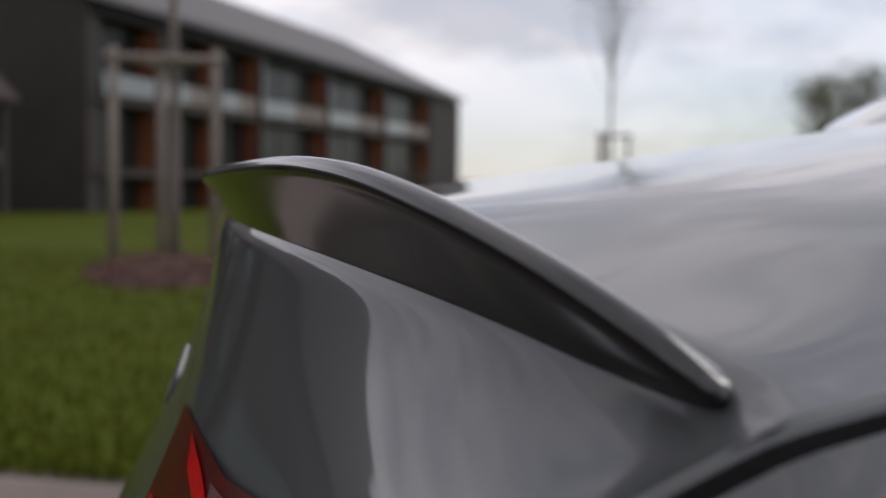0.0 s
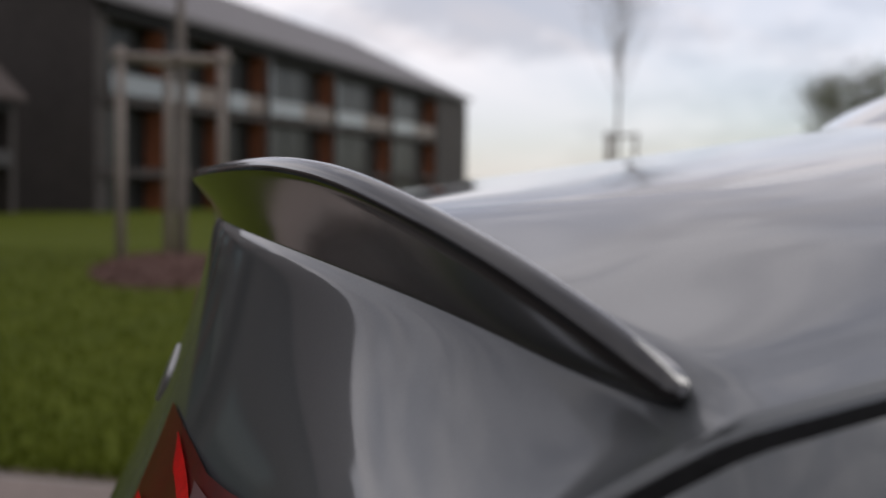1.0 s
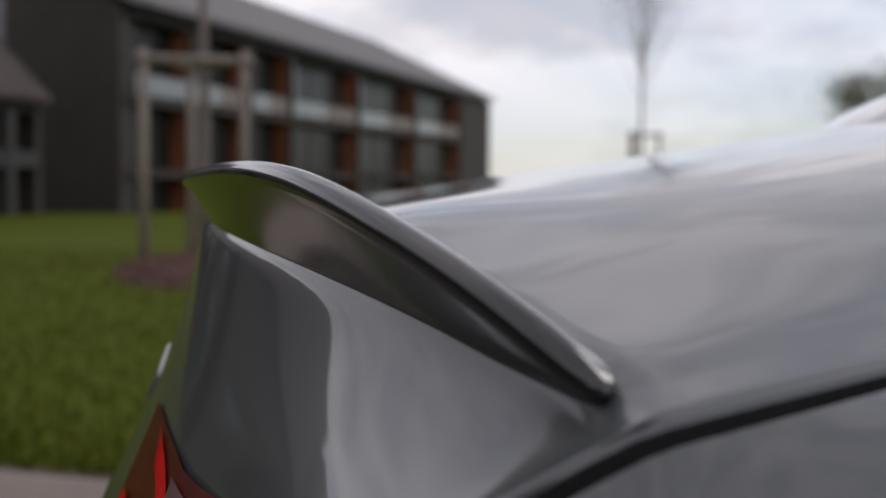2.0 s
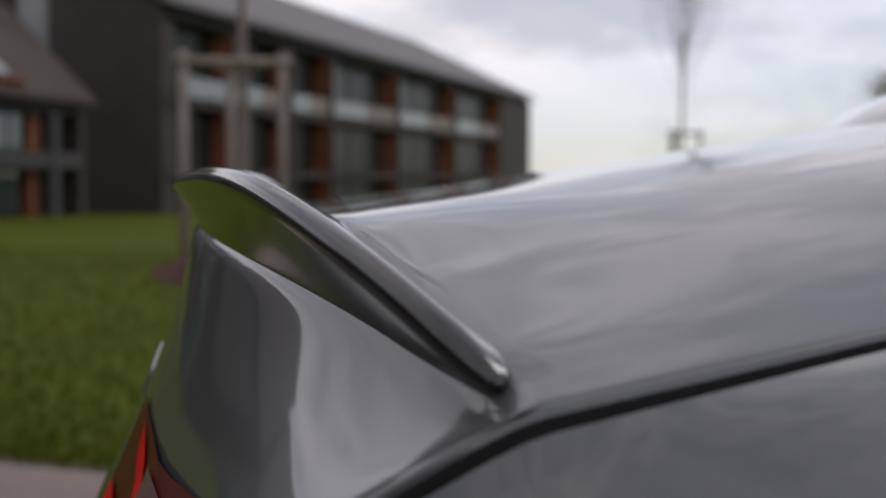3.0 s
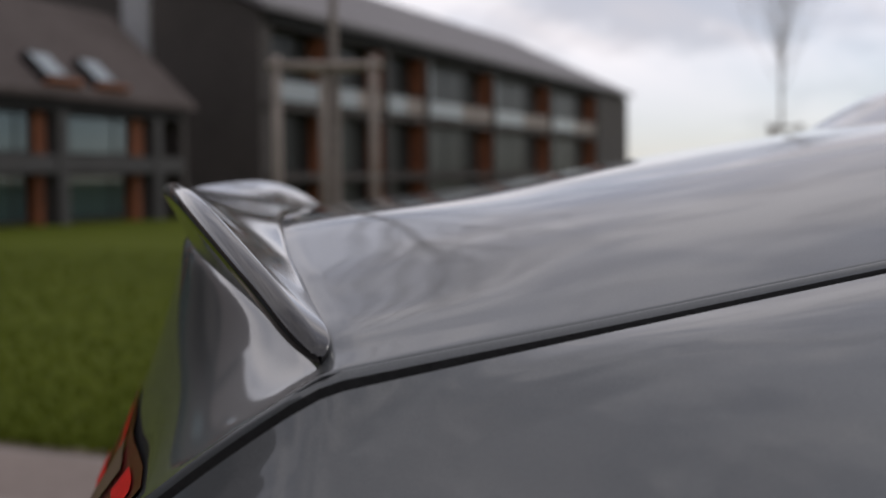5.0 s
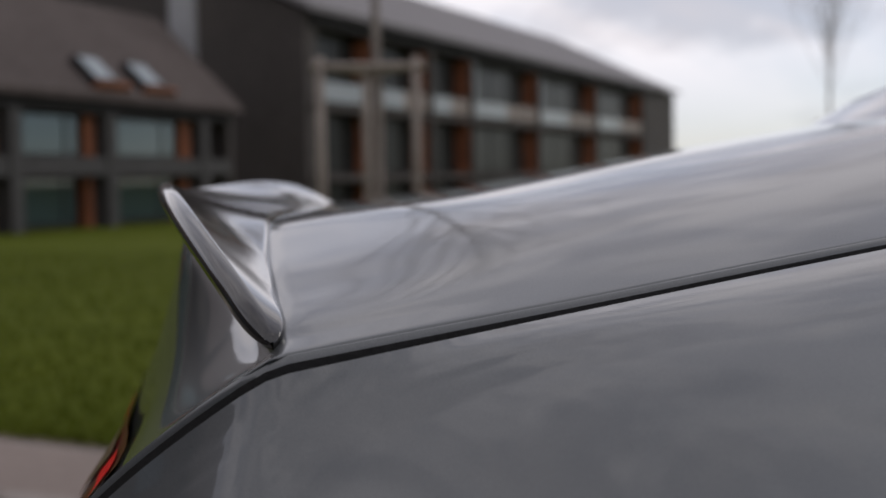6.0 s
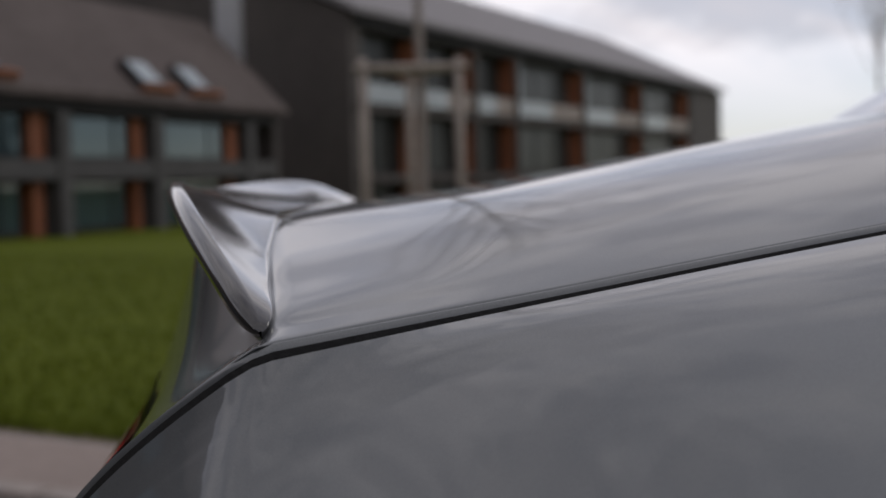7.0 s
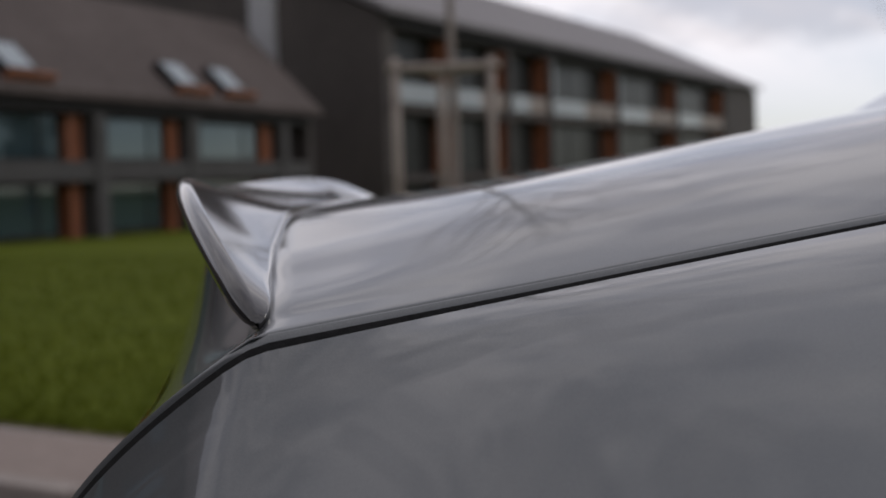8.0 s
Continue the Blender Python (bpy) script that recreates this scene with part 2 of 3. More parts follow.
def add_grass():
    """Blades of the lawn, taller at its edge."""
    rng = random.Random(4)
    bm = bmesh.new()
    for _ in range(26000):
        d = 14 * rng.random() ** 1.6
        x = rng.uniform(-0.62 * d - 3.9, 0.15 * d + 0.8)
        y = lawn_edge(x) + d
        z = ground_height(x, y)
        h, w, a = rng.uniform(0.03, 0.07), rng.uniform(0.004, 0.009), rng.uniform(0, 6.28)
        dx, dy = math.cos(a) * w, math.sin(a) * w
        lx, ly = rng.uniform(-0.03, 0.03), rng.uniform(-0.03, 0.03)
        bm.faces.new((bm.verts.new((x - dx, y - dy, z - 0.005)), bm.verts.new((x + dx, y + dy, z - 0.005)), bm.verts.new((x + lx, y + ly, z + h))))
    tagged(part("grass", bm, BLADES), "short green grass blades covering the lawn", "grass", kind="stuff")


add_ground()

# ---------------------------------------------------------------- the car
CY = 0.018                       # the car's middle line
BEND = Vector((0.0016, -0.530, 1.0082))


def side_gap(s):
    """The boot lid's gap along the wing, s metres forward of the corner."""
    return BEND + Vector((s, 0.203 * s + 0.15 * s * s, 0.17 * s - 0.055 * s * s))


def rear_gap(s):
    """The same gap down the tail, s metres below the corner."""
    s1 = min(s, 0.2)
    p = BEND + Vector((-1.52 * s1 + 3.708 * s1 * s1, 0.618 * s1 + 1.351 * s1 * s1, -s1))
    p += Vector((0, 0.1, -1)) * (s - s1)
    return p


def rim(e):
    k = max(0.0, 1 - e * e)
    return Vector((-0.0903 * k - 0.0263 * (1 - e**4) - 0.012 * k**10, CY + 0.518 * e, 1.0185 - 0.0358 * k + 0.0912 * (1 - e**4) + 0.001 * smoothstep(0, 0.25, abs(e)) * (1 - smoothstep(0.45, 0.75, abs(e)))))


def root(e):
    k = max(0.0, 1 - e * e)
    return Vector((-0.006 - 0.109 * k**1.5, CY + 0.514 * e, 1.0095 + 0.0395 * k))


def foot(e):
    """The front edge of the spoiler on the lid."""
    k = max(0.0, 1 - e * e)
    x = 0.006 - 0.05 * k
    y = CY + 0.516 * e
    return Vector((x, y, max(lid_top(x, y), 1.006) - 0.0048 * smoothstep(0.02, 0.3, k) * (1 - smoothstep(0.5, 0.85, k)) + 0.003 * smoothstep(0.6, 0.9, k)))


def lid_top(x, y):
    s = max(-0.1, x)
    ys = BEND.y + 0.203 * s + 0.15 * s * s
    zs = BEND.z + 0.17 * s - 0.055 * s * s
    E = min(1.0, abs((y - CY) / (CY - ys - 0.0105)))
    return zs + 0.0036 + (0.050 - 0.02 * s + 0.06 * s * s) * (1 - E**3.5)


LID_FRONT = 0.43
LIP = 0.0105                     # how far the lid's skin stops short of the wing, beside the wing


def lip_at(i):
    """The same way at place i (0 .. 100) of the gap: closer down the tail."""
    return lerp(0.0056, LIP, smoothstep(0.2, 0.44, i / 101))


def away_from_lid(i):
    """Horizontal way out of the lid at place i (0 .. 100) of the gap."""
    turn = smoothstep(0.25, 0.6, i / 101)
    return Vector((lerp(-0.78, 0.05, turn), lerp(-0.62, -1.0, turn), 0)).normalized(), turn


def across_gap(i):
    """The way over the gap from the lid to the wing, lying in the skin."""
    turn = smoothstep(0.25, 0.6, i / 101)
    return Vector((lerp(0.1, 0.05, turn), lerp(-0.9, -1.0, turn), lerp(-0.35, 0.0, turn))).normalized()


def rim_lift(i):
    """How far the lid's edge stands above the wing's."""
    return lerp(0.0045, 0.0036, smoothstep(0.22, 0.41, i / 101))


def lid_rim(i):
    """The lid's own edge beside place i of the gap."""
    p = rear_gap(0.32 - 0.008 * i) if i < 40 else side_gap(0.46 * (i - 40) / 60)
    return p - across_gap(i) * lip_at(i) + Vector((0, 0, rim_lift(i)))


TAIL_STEPS = 40


def lid_column(e):
    """One line of the lid from its front edge, over the top, behind the spoiler and down the tail. e runs over -1.07 .. 1.07."""
    m = abs(e)
    sign = -1 if e < 0 else 1
    out = []
    if m >= 1:
        k = (m - 1) / 0.07
        f = Vector(foot(-1)).lerp(lid_rim(40.8), k)
        q = Vector(root(-1)).lerp(lid_rim(40.2), k)
    else:
        f, q = foot(-m), root(-m)
    # the share of the half width that this column keeps on its way forward
    ys = BEND.y + 0.203 * f.x + 0.15 * f.x * f.x
    share = min(1.0 - LIP / 0.53, (CY - f.y) / (CY - ys)) if m < 1.069 else 1.0 - LIP / 0.53
    n = 40
    front = LID_FRONT + 0.05 * share * share
    for i in range(n + 1):
        t = (i / n) ** 1.0
        x = lerp(front, f.x, t)
        ys = BEND.y + 0.203 * x + 0.15 * x * x if x > 0 else BEND.y + 0.203 * x
        y = CY - share * (CY - ys)
        z = lid_top(x, y)
        z += (f.z - lid_top(f.x, f.y)) * smoothstep(0.7, 1.0, t)
        y = lerp(y, f.y, smoothstep(0.93, 1.0, t))
        if m > 1.069:
            out.append(lid_rim(max(40.8, 40 + 60 * x / 0.46)))
        else:
            out.append(Vector((x, y, z)))
    for t in (0.25, 0.5, 0.75):
        p = f.lerp(q, t)
        out.append(p + Vector((0, 0, -0.006 * math.sin(math.pi * t) * (1 - smoothstep(0.75, 0.97, m)))))
    # the tail below the spoiler
    if m >= 1:
        b = lid_rim(40 - 0.045 * (1.07 - m) / 0.07 / 0.008)
    elif m > 0.5:
        b = lid_rim(40 - along([0.5, 0.6, 0.75, 0.9, 1.0], [0.235, 0.16, 0.1, 0.065, 0.045], m) / 0.008)
    else:
        edge = lid_rim(40 - 0.235 / 0.008)
        b = Vector((lerp(-0.215, edge.x, (m / 0.5) ** 2), lerp(CY, edge.y, m / 0.5), edge.z))
    n2 = TAIL_STEPS
    for i in range(n2 + 1):
        t = (i / n2) ** 1.5
        # a ledge under the spoiler, then an even fall over the lamps
        swell = t ** (lerp(1.16, 1.27, smoothstep(0.5, 0.72, m)) - 0.22 * smoothstep(0.72, 1.0, m))
        belly = 0.0034 * (1 - math.exp(-t * (q.z - b.z) / 0.004)) * (1 - t) * (1 - smoothstep(0.7, 1.0, m))
        belly += 0.012 * smoothstep(0.3, 1.0, t) * (1 - smoothstep(0.3, 0.5, m))
        out.append(Vector((lerp(q.x, b.x, swell) - belly, lerp(q.y, b.y, t**1.2), lerp(q.z, b.z, t))))
    if sign > 0:
        out = [Vector((p.x, 2 * CY - p.y, p.z)) for p in out]
    return out


def lid_edges():
    a = [-1.07 + 0.07 * (i / 6) for i in range(6)]
    b = [-1 + 2 * (0.35 * i / 60 + 0.65 * (1 - math.cos(math.pi * i / 60)) / 2) for i in range(61)]
    return a + b + [-v for v in a[::-1]]


@functools.lru_cache(None)
def lid_columns():
    """All lines of the lid, its tail eased to one smooth skin between the spoiler's ledge and the gap."""
    cols = [lid_column(e) for e in lid_edges()]
    tail = np.array([[tuple(p) for p in c[-TAIL_STEPS - 1:]] for c in cols])
    ease = np.array([[0.5 * smoothstep(2, 16, j)] for j in range(1, TAIL_STEPS)])
    for _ in range(30):
        inner = (tail[:-2, 1:-1] + tail[2:, 1:-1] + tail[1:-1, :-2] + tail[1:-1, 2:]) / 4
        tail[1:-1, 1:-1] += ease * (inner - tail[1:-1, 1:-1])
    return [c[:-TAIL_STEPS - 1] + [Vector(p) for p in t.tolist()] for c, t in zip(cols, tail)]


def tail_column(e):
    """The tail's part of the line at e."""
    edges, cols = lid_edges(), lid_columns()
    i = min(len(edges) - 2, max(0, int(np.searchsorted(edges, e)) - 1))
    t = (e - edges[i]) / (edges[i + 1] - edges[i])
    return [a.lerp(b, t) for a, b in zip(cols[i][-TAIL_STEPS - 1:], cols[i + 1][-TAIL_STEPS - 1:])]


def add_lid(car):
    bm = grid(lid_columns())
    lid = part("trunk_lid", bm, PAINT, car, "grey metallic boot lid panel, glossy clear coat", True)
    lid.modifiers.new("skin", "SOLIDIFY").thickness = 0.001
    return lid


def gap_points():
    """The gap's course from the tail over the corner and forward along the wing, slightly eased at the corner."""
    pts = [rear_gap(0.32 - 0.32 * i / 40) for i in range(40)] + [side_gap(0.46 * i / 60) for i in range(61)]
    for _ in range(1):
        pts = [pts[0]] + [(a + b * 2 + c) / 4 for a, b, c in zip(pts, pts[1:], pts[2:])] + [pts[-1]]
    return pts


def wing_section(k):
    """Offsets (outward, down) of the rear wing's section; k: 0 at the tail end of the gap, 1 at its front end."""
    flat = smoothstep(0.36, 0.55, k)
    outs = [0.0, 0.012, 0.03, 0.06, 0.1, 0.15, 0.2, 0.26, 0.32, 0.38, 0.43, 0.455, 0.44]
    side = [0.0, 0.0012, 0.0045, 0.014, 0.033, 0.066, 0.104, 0.152, 0.205, 0.27, 0.36, 0.52, 0.8]
    tail_out = [0.0, 0.005, 0.0125, 0.025, 0.043, 0.066, 0.093, 0.12, 0.14, 0.152, 0.158, 0.156, 0.15]
    tail = [0.0, 0.012, 0.03, 0.058, 0.095, 0.14, 0.19, 0.24, 0.29, 0.35, 0.42, 0.52, 0.62]
    return [(lerp(a, b, flat), lerp(c, d, flat)) for a, b, c, d in zip(tail_out, outs, tail, side)]


def eased(values, wide):
    """Running mean of rows, wide places to either side."""
    n = len(values)
    return [sum(values[max(0, i - wide):min(n, i + wide + 1)], Vector()) / (min(n, i + wide + 1) - max(0, i - wide)) for i in range(n)]


def wing_rows(pts):
    """The rear wing's skin beside the gap: even where it leaves the gap, smooth further out."""
    n = len(pts)
    rows = []
    for i, p in enumerate(pts):
        away = away_from_lid(i)[0]
        sec = wing_section(i / (n - 1))
        s_at = [k / 12 for k in range(13)]
        fine = [(k / 60) for k in range(61)]
        outs, drops = (np.interp(fine, s_at, [q[j] for q in sec]) for j in (0, 1))
        for line in (outs, drops):
            for _ in range(18):
                line[1:-1] = (line[:-2] + 2 * line[1:-1] + line[2:]) / 4
        rows.append([p + away * float(a) - Vector((0, 0, float(b))) for a, b in zip(outs, drops)])
    columns = []
    for k in range(61):
        column = [r[k] - p for r, p in zip(rows, pts)]
        wide = int(round(lerp(0, 7, smoothstep(0, 14, k))))
        for _ in range(2):
            column = eased(column, wide) if wide else column
        columns.append([c + p for c, p in zip(column, pts)])
    return [[columns[k][i] for k in range(61)] for i in range(n)]


def add_wings(car):
    pts = gap_points()
    for side in (1, -1):
        rows = wing_rows(pts)
        lining = []
        lip = []
        for i, p in enumerate(pts):
            lift = Vector((0, 0, rim_lift(i)))
            up = Vector((0, 0, 1))
            over = across_gap(i)
            w = lip_at(i)
            roll = [(w + 0.002, -0.0008), (w, 0.0), (w * 0.93, -0.0003), (w * 0.87, -0.0009), (w * 0.82, -0.0017), (w * 0.79, -0.0028)]
            lip.append([p - over * a + lift + up * c for a, c in roll])
            # rubber seal and both walls in black, which paints in the gap's shade
            lining.append([p - over * w * 0.79 + lift - up * 0.0028, p - over * w * 0.75 - up * 0.004, p - over * w * 0.68 - up * 0.013, p - over * w * 0.12 - up * 0.013, p - over * 0.0006 - up * 0.0006])
        if side < 0:
            mirror = lambda rr: [[Vector((q.x, 2 * CY - q.y, q.z)) for q in r] for r in rr]
            rows, lining, lip = mirror(rows), mirror(lining), mirror(lip)
        part("quarter_panel", grid(rows), PAINT, car, "grey metallic rear wing panel", True)
        part("gap_lining", grid(lining), RUBBER, car, "black rubber seal and gap walls, coloured for the shade in the gap", True)
        part("lid_flange", grid(lip), PAINT, car, "rolled grey edge of the boot lid", True)


def add_spoiler(car):
    """A low gloss-black lip: upright rear face, rounded rim, hollow top running out on the lid."""
    n = 130
    rows = []
    for i in range(n + 1):
        u = -math.cos(math.pi * i / n)
        e = 0.2 * (-1 + 2 * i / n) + 0.8 * u
        m = abs(e)
        end = math.sqrt(max(0.0, 1 - (max(0.0, m - 0.945) / 0.055) ** 2.4))
        c, q, f = rim(e), root(e), foot(e)
        q.z += 0.007 * smoothstep(0.86, 1.0, m)
        r = lerp(0.0045, 0.0066, smoothstep(0.1, 0.75, m)) * end
        c.z -= 0.0024 * smoothstep(0.62, 0.85, m)
        base = (q + f) / 2
        c = base.lerp(c, lerp(0.03, 1.0, end))
        q = base.lerp(q, lerp(0.03, 1, end))
        f = base.lerp(f, lerp(0.03, 1, end))
        # frame: back (outwards from the car's middle), up
        tang = (rim(min(1, e + 0.01)) - rim(max(-1, e - 0.01)))
        back = Vector((-tang.y, tang.x, 0)).normalized()
        back = back if back.x < 0 else -back
        up = Vector((0, 0, 1))
        ring = [q - up * 0.003, q + back * 0.0012]
        low = c - up * r * 0.5 + back * r * 0.87
        for t in (0.2, 0.4, 0.6, 0.8, 0.94):
            p = q.lerp(low, t)
            ring.append(p - back * 0.0006 * end * math.sin(math.pi * t))
        hollow = smoothstep(0.32, 0.58, m)
        for k in range(11):
            w = radians(lerp(-30, lerp(118, 112, hollow), k / 10))
            ring.append(c + back * r * math.cos(w) + up * r * math.sin(w))
        topend = ring[-1]
        for t in (0.04, 0.09, 0.15, 0.22, 0.3, 0.4, 0.52, 0.66, 0.82, 0.94):
            p = topend.lerp(f + up * 0.0022 * end, t)
            p.z = lerp(topend.z, f.z + 0.0022 * end, 1 - (1 - t) ** (lerp(1.25, 1.35, hollow) - 0.3 * smoothstep(0.6, 0.9, m)))
            ring.append(p)
        ring += [f + up * 0.0018 * end, f - up * 0.001 - back * 0.0008 * end, f - up * 0.004]
        rows.append(ring)
    bm = grid(rows, closed=True)
    spoiler = part("rear_spoiler", bm, BLACK_GLOSS, car, "gloss black lip spoiler along the boot lid edge", True)
    return spoiler


def tail_at(m, z, lift=0.0):
    """The point of the tail's right half in column m (0 .. 1) at height z, lifted off the skin."""
    col = tail_column(-m)
    i = 0
    while i < TAIL_STEPS - 1 and col[i + 1].z > z:
        i += 1
    p = col[i].lerp(col[i + 1], min(1.0, max(0.0, (col[i].z - z) / max(1e-6, col[i].z - col[i + 1].z))))
    near = tail_column(-m - 0.02 if m < 0.9 else -m + 0.02)[i]
    across = (near - col[i]) * (1 if m < 0.9 else -1)
    n = (col[i + 1] - col[i]).cross(across)
    n = n.normalized() if n.length > 1e-9 else Vector((-1, 0, 0))
    n = -n if n.x > 0 else n
    return p + n * lift


def wing_point(pts, i, out, lift):
    """A point on the rear wing beside place i of the gap, out metres away from it."""
    away, turn = away_from_lid(i)
    sec = wing_section(i / (len(pts) - 1))
    drop = float(np.interp(out, [a for a, b in sec[:9]], [b for a, b in sec[:9]]))
    return pts[i] + away * (out + 0.0012 + lift * 0.7) + Vector((0, 0, lift * 0.7 - drop))


def lamp_dome(m, z):
    """How far the lamp's glass stands out from the tail."""
    return 0.013 * smoothstep(0.957, 0.885, z) * smoothstep(0.3, 0.5, m) * (1 - smoothstep(0.6, 0.8, m))


def strip(m0, m1, top, low, lift, nu=44, nv=12):
    rows = []
    for i in range(nu + 1):
        m = lerp(m0, m1, i / nu)
        a, b = top(m), low(m)
        rows.append([tail_at(m, lerp(a, b, j / nv), lift + lamp_dome(m, lerp(a, b, j / nv))) for j in range(nv + 1)])
    return rows


def add_lamps(car):
    """Tail lamps wrapping over the lid: dark lens, red light bar, lower bar, clear corner, and the piece on the wing."""
    edge = lambda m: along([0.19, 0.3, 0.42, 0.5, 0.6, 0.7, 0.8, 0.9, 1.0], [0.945, 0.940, 0.934, 0.936, 0.942, 0.949, 0.953, 0.956, 0.970], m)
    sill = lambda m: along([0.19, 0.6, 0.7, 0.8, 0.9, 1.0], [0.862, 0.862, 0.899, 0.931, 0.953, 0.9695], m)
    shapes = [("tail_lamp", 0.19, 0.82, edge, sill, 0.0014, LAMP_DARK, "dark red glossy tail lamp lens"),
              ("light_bar", 0.275, 0.45, lambda m: 0.937 - 0.12 * (m - 0.28), lambda m: 0.936 - 0.12 * (m - 0.28) - 0.010 * smoothstep(0.275, 0.31, m), 0.0026, LAMP_RED, "bright red light bar"),
              ("light_bar", 0.6, 0.76, lambda m: edge(m) - 0.006, lambda m: max(sill(m), edge(m) - 0.018), 0.0024, LAMP_RED, "bright red light bar"),
              ("lower_bar", 0.215, 0.36, lambda m: 0.9 - 0.05 * (m - 0.2), lambda m: 0.88, 0.0032, LAMP_RED, "bright red lower light bar"),
              ("clear_corner", 0.40, 0.56, lambda m: 0.9285, lambda m: 0.9287 - 0.03 * smoothstep(0.40, 0.46, m), 0.0032, LAMP_CLEAR, "milky clear lamp corner")]
    pts = gap_points()
    for side in (1, -1):
        holder = None
        flip = lambda rr: [[Vector((p.x, 2 * CY - p.y, p.z)) for p in r] for r in rr] if side < 0 else rr
        for name, m0, m1, top, low, lift, mat, label in shapes:
            ob = part(name, grid(flip(strip(m0, m1, top, low, lift))), mat, holder or car, label, True)
            holder = holder or ob
        rows = []
        for i in range(10, 32):
            reach = 0.062 * smoothstep(0, 14, 31.5 - i)
            rows.append([wing_point(pts, i, reach * k / 6, 0.003) for k in range(7)])
        part("wing_lamp", grid(flip(rows)), LAMP_DARK, holder, "dark red lamp piece on the wing", True)
        rows = []
        for i in range(16, 27):
            reach = 0.03 * smoothstep(0, 7, 27.5 - i)
            rows.append([wing_point(pts, i, 0.006 + reach * k / 4, 0.0045) for k in range(5)])
        part("wing_light_bar", grid(flip(rows)), LAMP_RED, holder, "bright red light bar", True)
    # round badge in the middle of the tail
    mid = tail_at(0.0, 0.945)
    up = (tail_at(0.0, 0.96) - tail_at(0.0, 0.93)).normalized()
    out = Vector((-up.z, 0, up.x))
    acr = Vector((0, 1, 0))
    ring = []
    for k in range(41):
        a = 2 * math.pi * k / 40
        w = acr * math.cos(a) + up * math.sin(a)
        ring.append([mid + w * 0.02 - out * 0.002, mid + w * 0.02 + out * 0.0012, mid + w * 0.018 + out * 0.002, mid + w * 0.015 + out * 0.0016, mid + w * 0.0006 + out * 0.0012])
    part("badge", grid(ring), CHROME, car, "round satin chrome badge", True)


def add_shell(car):
    """Glass, roof, flanks, nose and floor of the car."""
    front = LID_FRONT

    # rear window and roof: columns across, rows forward
    prof = [(front + 0.006, 0.0, 0.0), (0.5, 0.033, 0.0), (0.62, 0.078, 0.03), (0.75, 0.138, 0.07), (1.0, 0.262, 0.1), (1.15, 0.285, 0.12)]
    rows = []
    for x, dz, tuck in prof:
        row = []
        for i in range(25):
            E = -1.0 + 2.0 * i / 24
            half = (CY - (BEND.y + 0.203 * front + 0.15 * front * front)) - tuck * 0.2
            xx = x + 0.05 * E * E
            z0 = lid_top(front, CY) + dz - lerp(0.052, 0.012, smoothstep(0.0, 0.05, dz)) * abs(E) ** 3.5
            row.append((xx, CY + E * half, z0))
        rows.append(row)
    part("rear_window", grid(rows), GLASS_DARK, car, "sloping rear window reflecting the pale sky", True)
    roof_rows = []
    for x, z, half in ((1.2, 1.395, 0.46), (1.5, 1.425, 0.5), (2.0, 1.43, 0.52), (2.5, 1.40, 0.52), (2.75, 1.36, 0.5)):
        roof_rows.append([(x - 0.04 * (1 - (i / 8 - 1) ** 2), CY + (i / 8 - 1) * half, z - 0.04 * abs(i / 8 - 1) ** 2.5) for i in range(17)])
    part("roof", grid(roof_rows), PAINT, car, "", True)
    screen = [[(x, CY + (i / 8 - 1) * h, z - 0.04 * (i / 8 - 1) ** 2) for i in range(17)] for x, z, h in ((2.77, 1.355, 0.5), (3.1, 1.18, 0.58), (3.42, 0.98, 0.66))]
    part("windscreen", grid(screen), GLASS_DARK, car, "", True)
    bonnet = [[(x, CY + (i / 8 - 1) * h, z - 0.06 * (i / 8 - 1) ** 2) for i in range(17)] for x, z, h in ((3.44, 0.975, 0.7), (3.8, 0.92, 0.72), (4.2, 0.82, 0.66), (4.36, 0.7, 0.55))]
    part("bonnet", grid(bonnet), PAINT, car, "", True)
    for s in (1, -1):
        flip = lambda p: (p[0], CY + (p[1] - CY) * s, p[2])
        pillar = []
        for row in rows:
            q = Vector(row[0])
            x = q.x
            top = along([0.47, 0.8, 1.2, 2.6], [1.074, 1.05, 1.02, 0.99], x)
            w = along([0.47, 0.8, 1.2, 2.6], [0.43, 0.56, 0.64, 0.7], x)
            pillar.append([flip(q), flip(q.lerp(Vector((x, CY - w, top)), 0.3) + Vector((0, -0.012, 0.01))), flip((x, CY - w, top))])
        part("pillar", grid(pillar), PAINT, car, "", True)
        win = [[flip((1.26, CY - 0.455, 1.355)), flip((1.26, CY - 0.66, 1.02))], [flip((2.0, CY - 0.52, 1.39)), flip((2.0, CY - 0.7, 1.0))], [flip((2.75, CY - 0.5, 1.33)), flip((3.3, CY - 0.68, 0.98))]]
        part("side_window", grid(win), GLASS_DARK, car, "", True)
        flank = []
        for x in (0.47, 0.8, 1.2, 1.8, 2.6, 3.3, 3.44, 3.9, 4.2, 4.36):
            top = along([0.47, 0.8, 1.2, 2.6, 3.44, 4.36], [1.074, 1.05, 1.02, 0.99, 0.93, 0.66], x)
            w = along([0.47, 0.8, 1.2, 2.6, 3.6, 4.2, 4.36], [0.43, 0.56, 0.64, 0.7, 0.72, 0.66, 0.55], x)
            wide = along([0.47, 1.2, 3.4, 4.1, 4.36], [0.87, 0.9, 0.9, 0.82, 0.6], x)
            flank.append([flip((x, CY - w, top)), flip((x, CY - lerp(w, wide, 0.75), lerp(top, 0.85, 0.35))), flip((x, CY - wide, 0.72)), flip((x, CY - wide, 0.5)), flip((x, CY - wide + 0.05, 0.2))])
        part("flank", grid(flank), PAINT, car, "", True)
